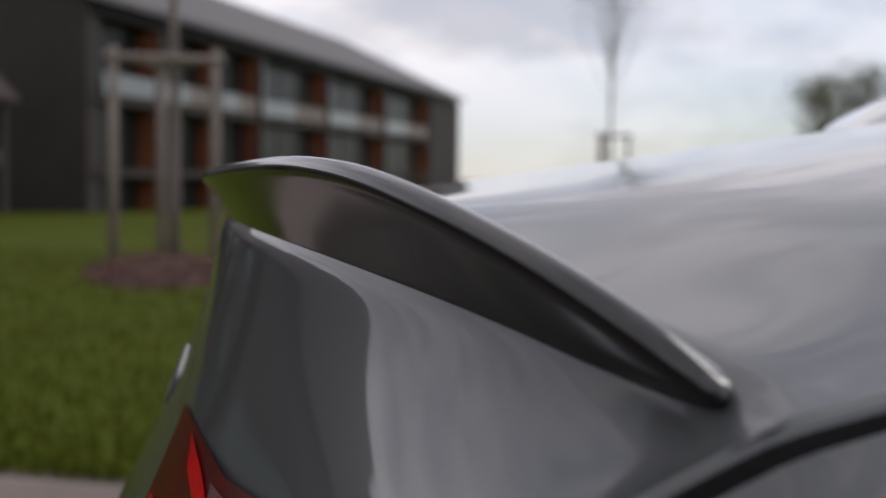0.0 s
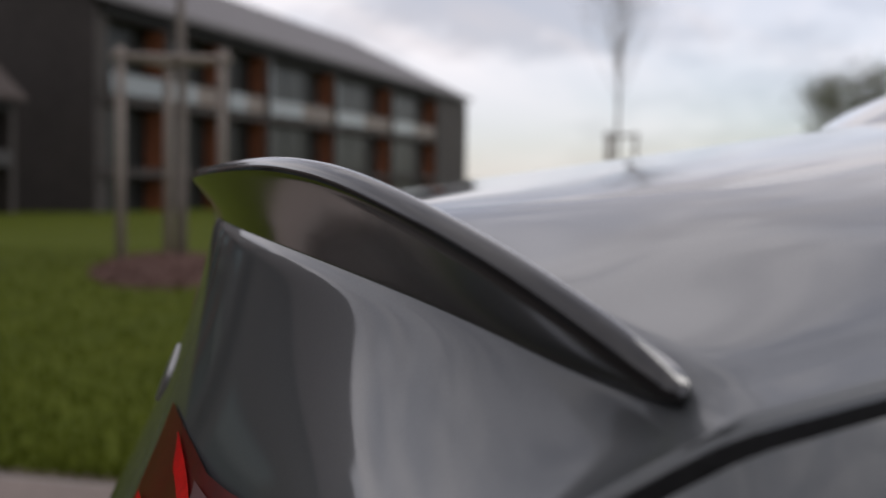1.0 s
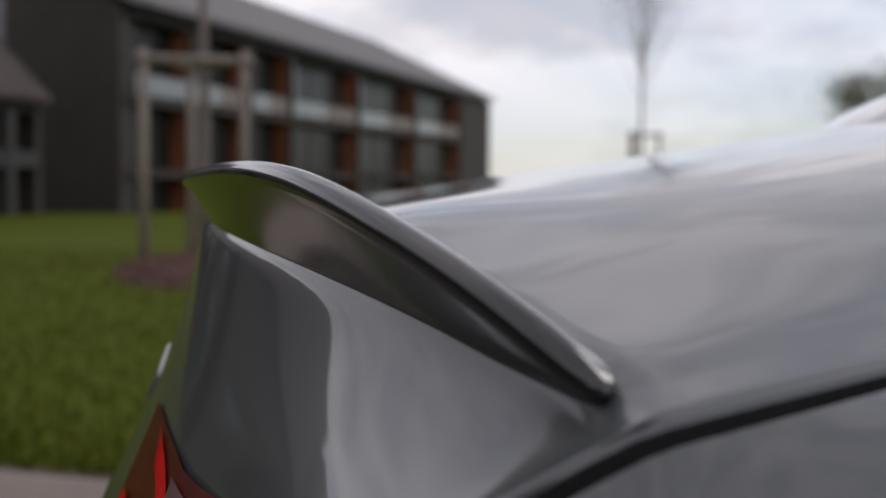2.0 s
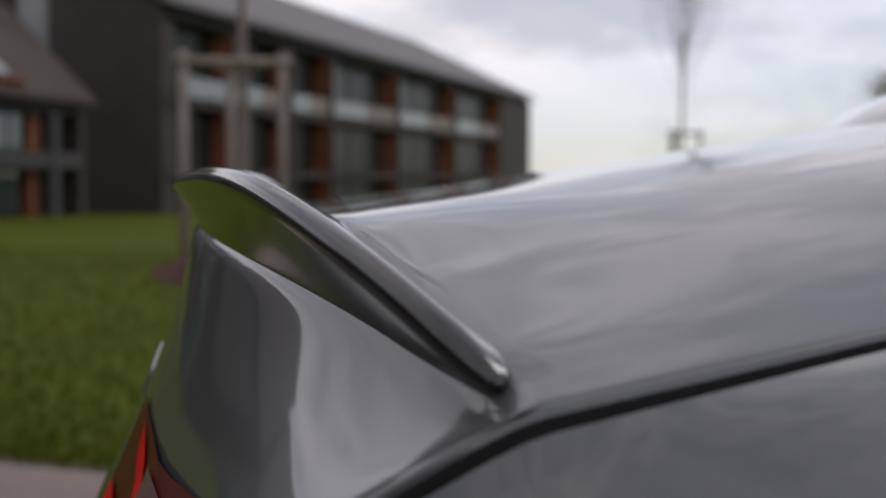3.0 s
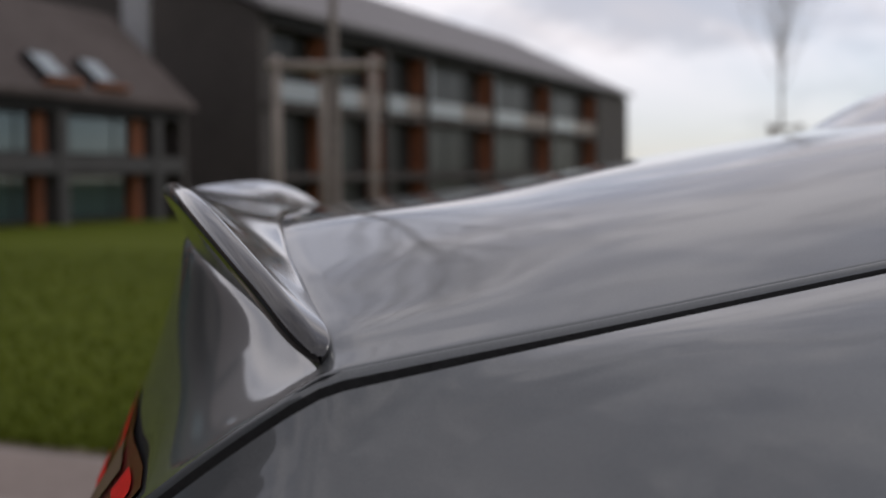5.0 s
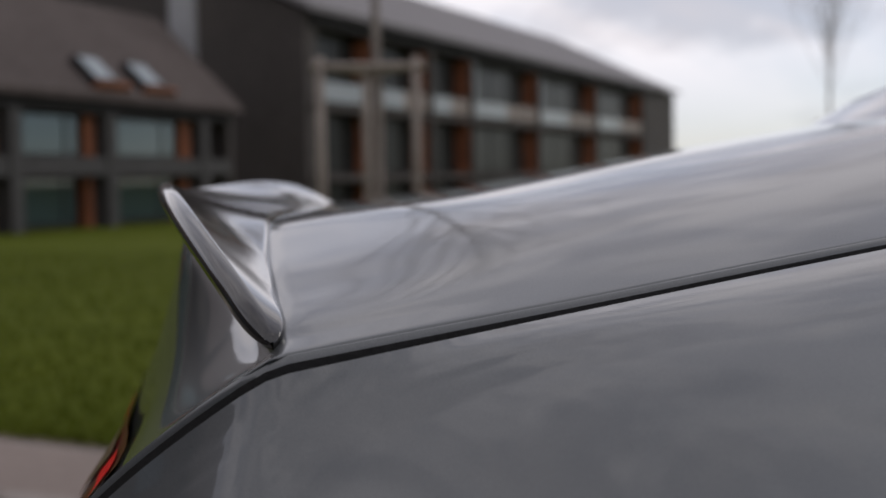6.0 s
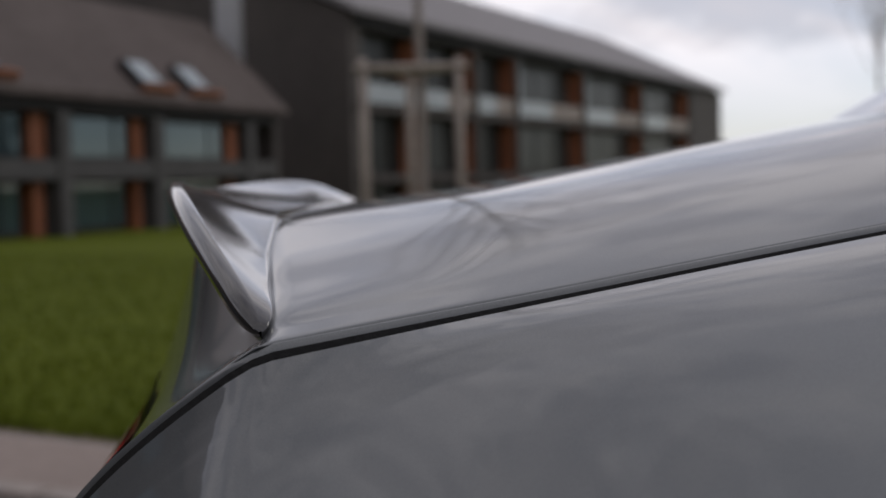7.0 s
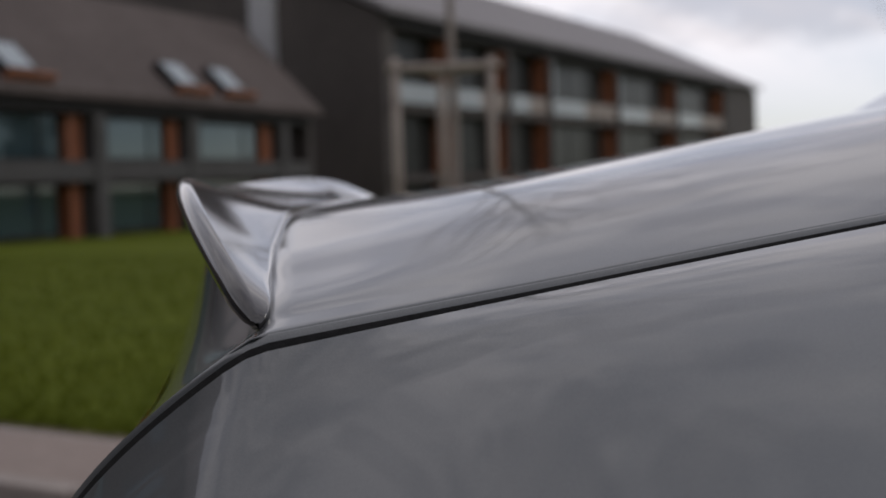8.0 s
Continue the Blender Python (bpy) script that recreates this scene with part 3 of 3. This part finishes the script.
    bumper = []
    for z, x, w in ((0.775, -0.24, 0.62), (0.72, -0.3, 0.72), (0.6, -0.33, 0.76), (0.45, -0.31, 0.78), (0.22, -0.24, 0.76)):
        bumper.append([(x + 0.24 * abs(i / 12 - 1) ** 3.0, CY + (i / 12 - 1) * w, z) for i in range(25)])
    part("rear_bumper", grid(bumper), PAINT, car, "", True)
    part("underbody", box((-0.1, CY - 0.78, 0.08), (4.25, CY + 0.78, 0.3), 0.04), RUBBER, car)
    for x in (0.72, 3.55):
        for s in (1, -1):
            y = CY + s * 0.79
            ring = [(0.2, -0.1), (0.3, -0.11), (0.325, -0.09), (0.33, 0.0), (0.325, 0.09), (0.3, 0.11), (0.2, 0.1)]
            rr = [[(x + r * math.cos(a), y + w, 0.23 + r * math.sin(a)) for r, w in ring] for a in [2 * math.pi * k / 32 for k in range(33)]]
            wheel = part("wheel", grid(rr), TYRE, car, "black tyre", True)
            disc = bmesh.new()
            for k in range(5):
                a = 2 * math.pi * k / 5
                tube([(x, y + s * 0.09, 0.23), (x + 0.21 * math.cos(a), y + s * 0.1, 0.23 + 0.21 * math.sin(a))], [0.035, 0.028], 8, disc)
            part("wheel_rim", disc, ALLOY, wheel, "silver alloy spokes")


def add_car():
    car = new("car")
    tagged(car, "grey metallic saloon car parked on asphalt, black boot spoiler", "car")
    add_lid(car)
    add_wings(car)
    add_spoiler(car)
    add_lamps(car)
    add_shell(car)
    return car


add_car()


# ---------------------------------------------------------------- planting
def branchy(rng, base, height, spread, radius, levels=3, count=22):
    """Limbs of a young leafless tree, leaning upwards, as one mesh."""
    bm = bmesh.new()

    def grow(start, way, length, r, level):
        pts, p, d = [Vector(start)], Vector(start), Vector(way).normalized()
        for _ in range(5):
            d = (d + Vector((rng.uniform(-1, 1), rng.uniform(-1, 1), rng.uniform(0, 0.6))) * 0.14).normalized()
            p = p + d * length / 5
            pts.append(p.copy())
        tube(pts, [r * (1 - 0.16 * i) for i in range(6)], 5, bm)
        if level < levels:
            for _ in range(4 if level == 1 else 3):
                k = rng.randint(1, 5)
                side = Vector((rng.uniform(-1, 1), rng.uniform(-1, 1), rng.uniform(0.2, 1.0))).normalized()
                grow(pts[k], (d * 0.7 + side * 0.8), length * rng.uniform(0.4, 0.6), r * 0.45, level + 1)

    for i in range(count):
        t = i / count
        z = base[2] + height * (0.12 + 0.8 * t)
        a = i * 2.4 + rng.uniform(-0.4, 0.4)
        grow((base[0], base[1], z), (math.cos(a) * spread, math.sin(a) * spread, 1.1), height * (0.5 - 0.32 * t), radius * (1 - 0.6 * t), 1)
    return bm


def young_tree(x, y, height, clear, seed, crown_label, twig=0.02, count=22, spread=0.75):
    rng = random.Random(seed)
    z = ground_height(x, y)
    tree = new("tree")
    tree.location = (x, y, z)
    pts = [(rng.uniform(-0.02, 0.02), rng.uniform(-0.02, 0.02), height * i / 10 - 0.05) for i in range(11)]
    part("trunk", tube(pts, [0.075 * (1 - 0.085 * i) for i in range(11)], 10), BARK, tree, "", True)
    part("crown", branchy(rng, (0, 0, clear), height - clear, spread, twig, 3, count), BARK, tree, "bare thin upright branches")
    tagged(tree, crown_label, "tree", "young trees")
    return tree


def stake_frame(x, y, size, post, turn, height):
    """Posts round a young tree, tied by rails at the top."""
    z = ground_height(x, y)
    thing = new("tree_stake")
    thing.location = (x, y, z)
    thing.rotation_euler = (0, 0, turn)
    corners = [(size * math.cos(a), size * math.sin(a)) for a in (radians(200), radians(-20), radians(90))]
    for cx, cy in corners:
        part("post", tube([(cx, cy, -0.3), (cx, cy, height * 0.5), (cx, cy, height)], [post, post * 0.97, post * 0.93], 12), STAKE_WOOD, thing, "", True)
    for a, b in zip(corners, corners[1:] + corners[:1]):
        for zz in (height - 0.12,):
            pa, pb = Vector((a[0], a[1], zz)), Vector((b[0], b[1], zz))
            d = (pb - pa).normalized() * 0.12
            part("rail", tube([pa - d, (pa + pb) / 2, pb + d], [post * 0.8] * 3, 10), STAKE_WOOD, thing, "", True)
    return tagged(thing, "three weathered wooden stakes with top rails supporting a tree", "tree stake", "tree stakes")


def mulch_bed(x, y, rx, ry):
    rng = random.Random(8)
    z = ground_height(x, y)
    rows = []
    for i in range(7):
        r = i / 6
        rows.append([(x + rx * r * math.cos(a) * (1 + 0.06 * math.sin(5 * a)), y + ry * r * math.sin(a), z + 0.1 * (1 - r * r) + 0.015 - 0.03 * r) for a in [2 * math.pi * k / 40 for k in range(41)]])
    bed = part("mulch_bed", grid(rows), MULCH, None, "", True)
    tagged(bed, "round bed of reddish brown bark mulch", "mulch bed", kind="structure")
    bm = bmesh.new()
    for _ in range(2600):
        a, r = rng.uniform(0, 6.28), math.sqrt(rng.random())
        cx, cy, cz = x + rx * r * math.cos(a), y + ry * r * math.sin(a), z + 0.1 * (1 - r * r) + 0.02
        l, w = rng.uniform(0.02, 0.06), rng.uniform(0.008, 0.02)
        m = pose(cx, cy, cz, rng.uniform(-40, 40), rng.uniform(-40, 40), rng.uniform(0, 360))
        vs = [bm.verts.new(m @ Vector(v)) for v in ((-l, -w, 0), (l, -w, 0), (l, w, 0), (-l, w, 0), (0, 0, w))]
        bm.faces.new(vs[:4])
        for k in range(4):
            bm.faces.new((vs[k], vs[(k + 1) % 4], vs[4]))
    tagged(part("bark_chips", bm, MULCH), "loose reddish bark chips on the mulch bed", "bark chips", kind="stuff")


def leafy_tree(x, y, height, radius, seed):
    rng = random.Random(seed)
    z = ground_height(x, y)
    tree = new("tree")
    tree.location = (x, y, z)
    limbs = tube([(0, 0, -0.2), (0.1, 0, height * 0.3), (0, 0.1, height * 0.75)], [0.3, 0.22, 0.06], 10)
    clumps = []
    for _ in range(16):
        a, r = rng.uniform(0, 6.28), radius * rng.uniform(0.2, 0.85)
        p = Vector((r * math.cos(a), r * math.sin(a), height * rng.uniform(0.5, 0.95)))
        tube([(0, 0, height * 0.35), (p.x * 0.5, p.y * 0.5, p.z * 0.8), p], [0.12, 0.07, 0.02], 6, limbs)
        clumps.append(p)
    part("trunk", limbs, BARK, tree, "", True)
    bm = bmesh.new()
    for p in clumps:
        for _ in range(420):
            q = p + Vector((rng.gauss(0, 1), rng.gauss(0, 1), rng.gauss(0, 0.8))) * radius * 0.22
            s = rng.uniform(0.06, 0.13)
            d = Vector((rng.uniform(-1, 1), rng.uniform(-1, 1), rng.uniform(-1, 1))).normalized()
            u = d.orthogonal().normalized()
            v = d.cross(u)
            bm.faces.new([bm.verts.new(q + k) for k in (u * s, v * s * 0.5, -u * s, -v * s * 0.5)])
    part("crown", bm, LEAF, tree, "loose olive green foliage with gaps")
    return tagged(tree, "distant broad tree with olive green spring foliage", "tree")


mulch_bed(-0.5, 13.5, 0.85, 2.6)
stake_frame(-0.52, 15.1, 0.66, 0.062, radians(4), 2.68)
young_tree(-0.38, 15.0, 10.5, 2.9, 3, "young bare tree tied between wooden stakes", 0.026, 30)
stake_frame(15.0, 42.3, 0.62, 0.07, radians(8), 3.25)
young_tree(15.0, 42.4, 11.0, 3.4, 7, "tall slim bare tree standing between stakes", 0.017, 46, 0.62)
leafy_tree(31.5, 55.5, 7.4, 2.7, 5)


# ---------------------------------------------------------------- houses
def part_box(name, a, b, mat, parent, bevel=0.0, label=""):
    return part(name, box(a, b, bevel), mat, parent, label)


def roof_sheet(u0, u1, depth, eave, ridge, over, thick, way=1):
    """A gable roof over u0..u1, its eaves at v = over and v = -depth - over."""
    mid = -depth / 2
    def profile(dz):
        return [(over, eave + dz), (mid, ridge + dz), (-depth - over, eave + dz)]
    bm = bmesh.new()
    top = [[bm.verts.new((u, v * way, z)) for v, z in profile(thick)] for u in (u0, u1)]
    low = [[bm.verts.new((u, v * way, z)) for v, z in profile(0)] for u in (u0, u1)]
    for s in (top, low):
        for k in range(2):
            bm.faces.new((s[0][k], s[0][k + 1], s[1][k + 1], s[1][k]))
    for e in range(2):
        for k in range(2):
            bm.faces.new((top[e][k], top[e][k + 1], low[e][k + 1], low[e][k]))
    for k in (0, 2):
        bm.faces.new((top[0][k], top[1][k], low[1][k], low[0][k]))
    return bm


def gable_wall(u, thick, depth, base, eave, ridge):
    bm = bmesh.new()
    shape = [(0, base), (0, eave), (-depth / 2, ridge), (-depth, eave), (-depth, base)]
    a = [bm.verts.new((u, v, z)) for v, z in shape]
    b = [bm.verts.new((u + thick, v, z)) for v, z in shape]
    bm.faces.new(a)
    bm.faces.new(b[::-1])
    for k in range(5):
        bm.faces.new((a[k], a[(k + 1) % 5], b[(k + 1) % 5], b[k]))
    return bm


def window_unit(house, u0, u1, z0, z1, v, shine, post=0.5, glass=None):
    """A framed window with a mullion, one pane each side, and sometimes a pale sheet in front, coloured as reflected
    sky.
    """
    frame_bm = bmesh.new()
    w = 0.07
    for a, b in (((u0, z0), (u1, z0 + w)), ((u0, z1 - w), (u1, z1)), ((u0, z0 + w), (u0 + w, z1 - w)), ((u1 - w, z0 + w), (u1, z1 - w)), ((lerp(u0, u1, post) - w / 2, z0 + w), (lerp(u0, u1, post) + w / 2, z1 - w))):
        box((a[0], v - 0.05, a[1]), (b[0], v + 0.05, b[1]), 0, frame_bm)
    win = part("window", frame_bm, FRAME_DARK, house, "dark framed window")
    mid = lerp(u0, u1, post)
    for a, b in ((u0 + w, mid - w / 2), (mid + w / 2, u1 - w)):
        part_box("pane", (a, v - 0.012, z0 + w), (b, v + 0.012, z1 - w), glass or PANE, win)
    if shine:
        # pale sheet over the left of the panes, a reflection given as colour
        rows = [[(lerp(u0 + w, u0 + (u1 - u0) * shine, i / 16), v + 0.02 + 0.02 * math.sin(i * 1.9), z) for i in range(17)] for z in (z0 + w, z1 - w)]
        part("shine", grid(rows), PANE_SHINE, win, "reflected sky put on the pane as pale colour")


def right_house():
    house = new("apartment_house")
    k = 1.11
    eye = Vector((0.1, -1.0, 1.08))
    a = eye + (Vector((-4.02, 46.3, 7.7)) - eye) * k
    b = eye + (Vector((21.66, 99.53, 7.7)) - eye) * k
    d = b - a
    length = math.hypot(d.x, d.y)
    house.matrix_world = Matrix.Translation((a.x, a.y, 0)) @ Matrix.Rotation(math.atan2(d.y, d.x), 4, "Z")
    eave, depth, base = a.z - 0.15, 23.0, -0.75
    ridge = eave + 5.6
    part("roof", roof_sheet(-0.4, length + 0.3, depth, eave, ridge, 0.5, 0.28), ROOFING_GREY, house, "grey sheet gable roof")
    part("gable_wall", gable_wall(0.0, 0.4, depth, base, eave - 0.02, ridge - 0.05), SHINGLE, house, "dark brown shingled gable wall")
    part("gable_wall", gable_wall(length - 0.4, 0.4, depth, base, eave - 0.02, ridge - 0.05), SHINGLE, house, "dark brown shingled gable wall")
    part_box("back_wall", (0.4, -depth, base), (length - 0.4, -depth + 0.35, eave - 0.05), SHINGLE, house)
    part_box("inner_wall", (0.4, -1.15, base), (length - 0.4, -0.95, eave - 0.03), INNER, house, label="dim recessed wall behind the balconies")
    part_box("end_wall", (54.6, -1.24, base), (length - 0.41, 0.03, eave - 0.03), SHINGLE, house, label="dark shingled end bay")
    part_box("end_wall", (0.41, -1.24, base), (1.0, -0.02, eave - 0.03), SHINGLE, house)
    levels = [(-0.75, 1.35), (1.35, 4.45), (4.45, eave)]
    for z in (1.35, 4.45):
        part_box("floor_slab", (0.42, -1.23, z - 0.34), (54.58, 0.12, z), SHINGLE, house, 0.02, "dark balcony slab edge")
    part_box("fascia", (0.42, -0.3, eave - 0.55), (54.58, 0.1, eave - 0.04), FRAME_DARK, house, 0.01, "dark timber eaves board")
    edges = [1.0, 6.2, 12.5, 18.0, 29.0, 41.5, 54.4]
    for u in edges[1:]:
        part_box("pier", (u - 0.2, -1.22, base), (u + 0.2, 0.2, eave - 0.56), SHINGLE, house, 0.02, "dark shingled pier")
    rng = random.Random(11)
    for bay, (u0, u1) in enumerate(zip(edges, edges[1:])):
        for lv, (z0, z1) in enumerate(levels):
            s, w = u0 + 0.22, u1 - u0 - 0.44
            top = z1 - 0.58 if lv == 2 else z1 - 0.36
            window_unit(house, s + 0.03 * w, s + 0.94 * w, z0 + 0.05, top, -0.86, (0, 0.14 if rng.random() < 0.4 else 0, 0.16)[lv], 0.45, PANE_DIM)
            part_box("wood_panel", (s + w - 0.09, -0.94, z0 + 0.01), (s + w - 0.005, 0.0, top + 0.01), ORANGE_WOOD, house, 0.01, "orange brown larch cladding on the side of the balcony")
            if lv == 2:
                mid = s + (0.98 if bay == 0 else 0.5) * w
                rail = part_box("balcony_rail", (s, 0.02, z0 + 0.1), (mid, 0.06, z0 + 1.0), GLAZED, house, 0.005, "glass balcony balustrade with reflected sky in its pale colour")
                part_box("handrail", (s, 0.0, z0 + 1.0), (s + w, 0.1, z0 + 1.06), FRAME_DARK, rail, 0.005)
                if bay:
                    part_box("balcony_rail", (mid + 0.01, 0.02, z0 + 0.1), (s + w, 0.06, z0 + 1.0), RAIL_PALE, house, 0.005, "pale timber balcony balustrade")
                    # added pale panel that imitates the bright reflecting pane at the bay's left
                    part_box("shine_panel", (s + 0.01 * w, -0.35, z0 + 0.02), (s + 0.13 * w, -0.3, top), PANE_SHINE, house, 0.005, "added pale panel for the bright reflection in the window")
    return tagged(house, "long dark shingled apartment house with recessed balconies", "house")


def left_house():
    house = new("apartment_house")
    k = 1.11
    eye = Vector((0.1, -1.0, 1.08))
    a = eye + (Vector((-11.97, 28.69, 3.62)) - eye) * k
    b = eye + (Vector((-6.37, 42.96, 3.62)) - eye) * k
    d = (b - a)
    length = math.hypot(d.x, d.y)
    house.matrix_world = Matrix.Translation((a.x, a.y, 0)) @ Matrix.Rotation(math.atan2(d.y, d.x), 4, "Z")
    eave, depth, base, back = a.z - 0.1, 7.0, -0.75, -2.6
    ridge = eave + 3.75
    part("roof", roof_sheet(back - 0.3, length + 0.25, depth, eave, ridge, 0.35, 0.22), ROOFING, house, "dark brown shingled gable roof")
    part("gable_wall", gable_wall(length - 0.4, 0.4, depth, base, eave - 0.02, ridge - 0.05), SHINGLE, house, "dark shingled gable wall")
    part("gable_wall", gable_wall(back, 0.4, depth, base, eave - 0.02, ridge - 0.05), SHINGLE, house)
    part_box("back_wall", (back + 0.4, -depth, base), (length - 0.41, -depth + 0.3, eave - 0.05), SHINGLE, house)
    part_box("inner_wall", (back + 0.4, -1.1, base), (length - 0.41, -0.95, eave - 0.03), INNER, house, label="dim recessed wall")
    zf = 1.55
    part_box("floor_slab", (back + 0.41, -0.94, zf - 0.2), (length - 0.42, 0.1, zf + 0.42), CONCRETE, house, 0.02, "dark grey concrete band between storeys")
    part_box("fascia", (back + 0.41, -0.2, eave - 0.4), (length - 0.42, 0.08, eave - 0.04), FRAME_DARK, house, 0.01, "dark timber eaves board")
    piers = [-1.9, 3.95, 8.75, 14.7]
    for u in piers:
        part_box("pier", (u - 0.28, -0.93, base), (u + 0.28, 0.16, eave - 0.41), CONCRETE, house, 0.02, "dark grey pier")
    for u0, u1 in zip(piers, piers[1:]):
        s, w = u0 + 0.3, u1 - u0 - 0.6
        window_unit(house, s + 0.03, s + 0.82 * w, zf + 0.45, eave - 0.45, -0.45, 0, 0.8)
        part_box("wood_panel", (s + 0.86 * w, -0.94, zf + 0.43), (s + 0.99 * w, -0.3, eave - 0.42), ORANGE_WOOD, house, 0.01, "orange brown larch panel")
        window_unit(house, s + 0.03, s + 0.82 * w, base + 0.5, zf - 0.24, -0.6, 0, 0.8)
        part_box("wood_panel", (s + 0.88 * w, -0.94, base + 0.2), (s + 0.97 * w, -0.35, zf - 0.22), ORANGE_WOOD, house, 0.01)
    # roof windows with timber cheeks
    slope = (ridge - eave) / (depth / 2 + 0.35)
    tilt = math.atan(slope)
    for u in (8.4, 11.2, 0.6):
        v = 0.1
        z = eave + 0.22 + slope * (0.35 - v)
        m = Matrix.Translation((u, v, z)) @ Matrix.Rotation(-tilt, 4, "X")
        bm = box((-0.62, -1.25, 0.0), (0.62, 0.0, 0.3), 0.02)
        bm.transform(m)
        roof_window = part("roof_window", bm, FRAME_DARK, house, "dark framed roof window")
        bm = box((-0.52, -1.15, 0.305), (0.52, -0.1, 0.32))
        bm.transform(m)
        # the pane itself is coloured pale in place of the sky it mirrors
        part("pane", bm, PANE_SHINE, roof_window, "roof window pane with reflected sky as its pale colour")
        bm = box((-0.62, 0.003, 0.0), (1.3, 0.12, 0.3), 0.01)
        bm.transform(m)
        part("timber_apron", bm, ORANGE_WOOD, roof_window, "orange brown timber apron")
    return tagged(house, "dark shingled house with wide windows and roof windows", "house")


def link_tower():
    """The pale zinc shaft between the two houses."""
    p = Vector((-9.35, 50.1, 0))
    thing = new("vent_tower")
    thing.location = (p.x, p.y, ground_height(p.x, p.y))
    part("shaft", box((-0.5, -0.5, -0.3), (0.5, 0.5, 12.5), 0.03), METAL_GREY, thing, "pale zinc clad shaft")
    part("cap", box((-0.72, -0.72, 12.5), (0.72, 0.72, 12.7), 0.02), METAL_GREY, thing)
    return tagged(thing, "pale zinc clad vent tower between the dark houses", "tower")


FACING["v"] = -1
right_house()
left_house()
FACING["v"] = 1
link_tower()


def plain_house(name, at, turn, length, depth, eave, ridge, label):
    """A dark gabled house with two rows of windows, its front along the local x axis at y = 0, unseen itself and added
    for reflections in the car's paint.
    """
    house = new(name)
    house.matrix_world = pose(*at, rz=turn)
    part_box("wall", (0, 0, -0.3), (length, depth, eave), SHINGLE, house, label="dark shingled wall")
    part("gable_wall", gable_prism(length, depth, eave, ridge), SHINGLE, house, "dark shingled gable")
    part("roof", roof_sheet(-0.4, length + 0.4, depth, eave + 0.02, ridge + 0.02, 0.4, 0.2, -1), ROOFING, house, "dark shingled roof")
    n = int(length // 4)
    for i in range(n):
        u = (i + 0.5) * length / n
        for z in (0.6, 3.2):
            if z + 1.7 < eave:
                window = part_box("window", (u - 1.1, -0.05, z), (u + 1.1, -0.005, z + 1.6), FRAME_DARK, house, label="dark framed window")
                part_box("pane", (u - 1.0, -0.07, z + 0.1), (u + 1.0, -0.052, z + 1.5), PANE, window)
    return tagged(house, label, "house")


def gable_prism(length, depth, eave, ridge):
    bm = bmesh.new()
    ends = [[bm.verts.new((u, v, z)) for v, z in ((0.01, eave + 0.003), (depth - 0.01, eave + 0.003), (depth / 2, ridge - 0.02))] for u in (0.01, length - 0.01)]
    bm.faces.new(ends[0])
    bm.faces.new(ends[1][::-1])
    for k in range(3):
        bm.faces.new((ends[0][k], ends[0][(k + 1) % 3], ends[1][(k + 1) % 3], ends[1][k]))
    return bm


# unseen houses added to darken the paint's reflections: a taller one beside the left house, one behind the car, a row
# across the road
plain_house("unseen_neighbour_house", (-22.6, 9.2, -0.35), 68.6, 20.5, 7.0, 4.4, 8.45, "unseen dark shingled house with a steep roof, added for reflections in the paint")
plain_house("unseen_rear_house", (-15.5, -13.0, -0.1), 90.0, 23.6, 6.5, 5.8, 9.3, "unseen dark shingled house behind the car, added for reflections in the paint")
plain_house("unseen_terrace_house", (60.0, -24.0, -0.1), 180.0, 120.0, 8.0, 6.2, 9.0, "unseen long dark terrace across the road, added for reflections in the paint")
add_grass()
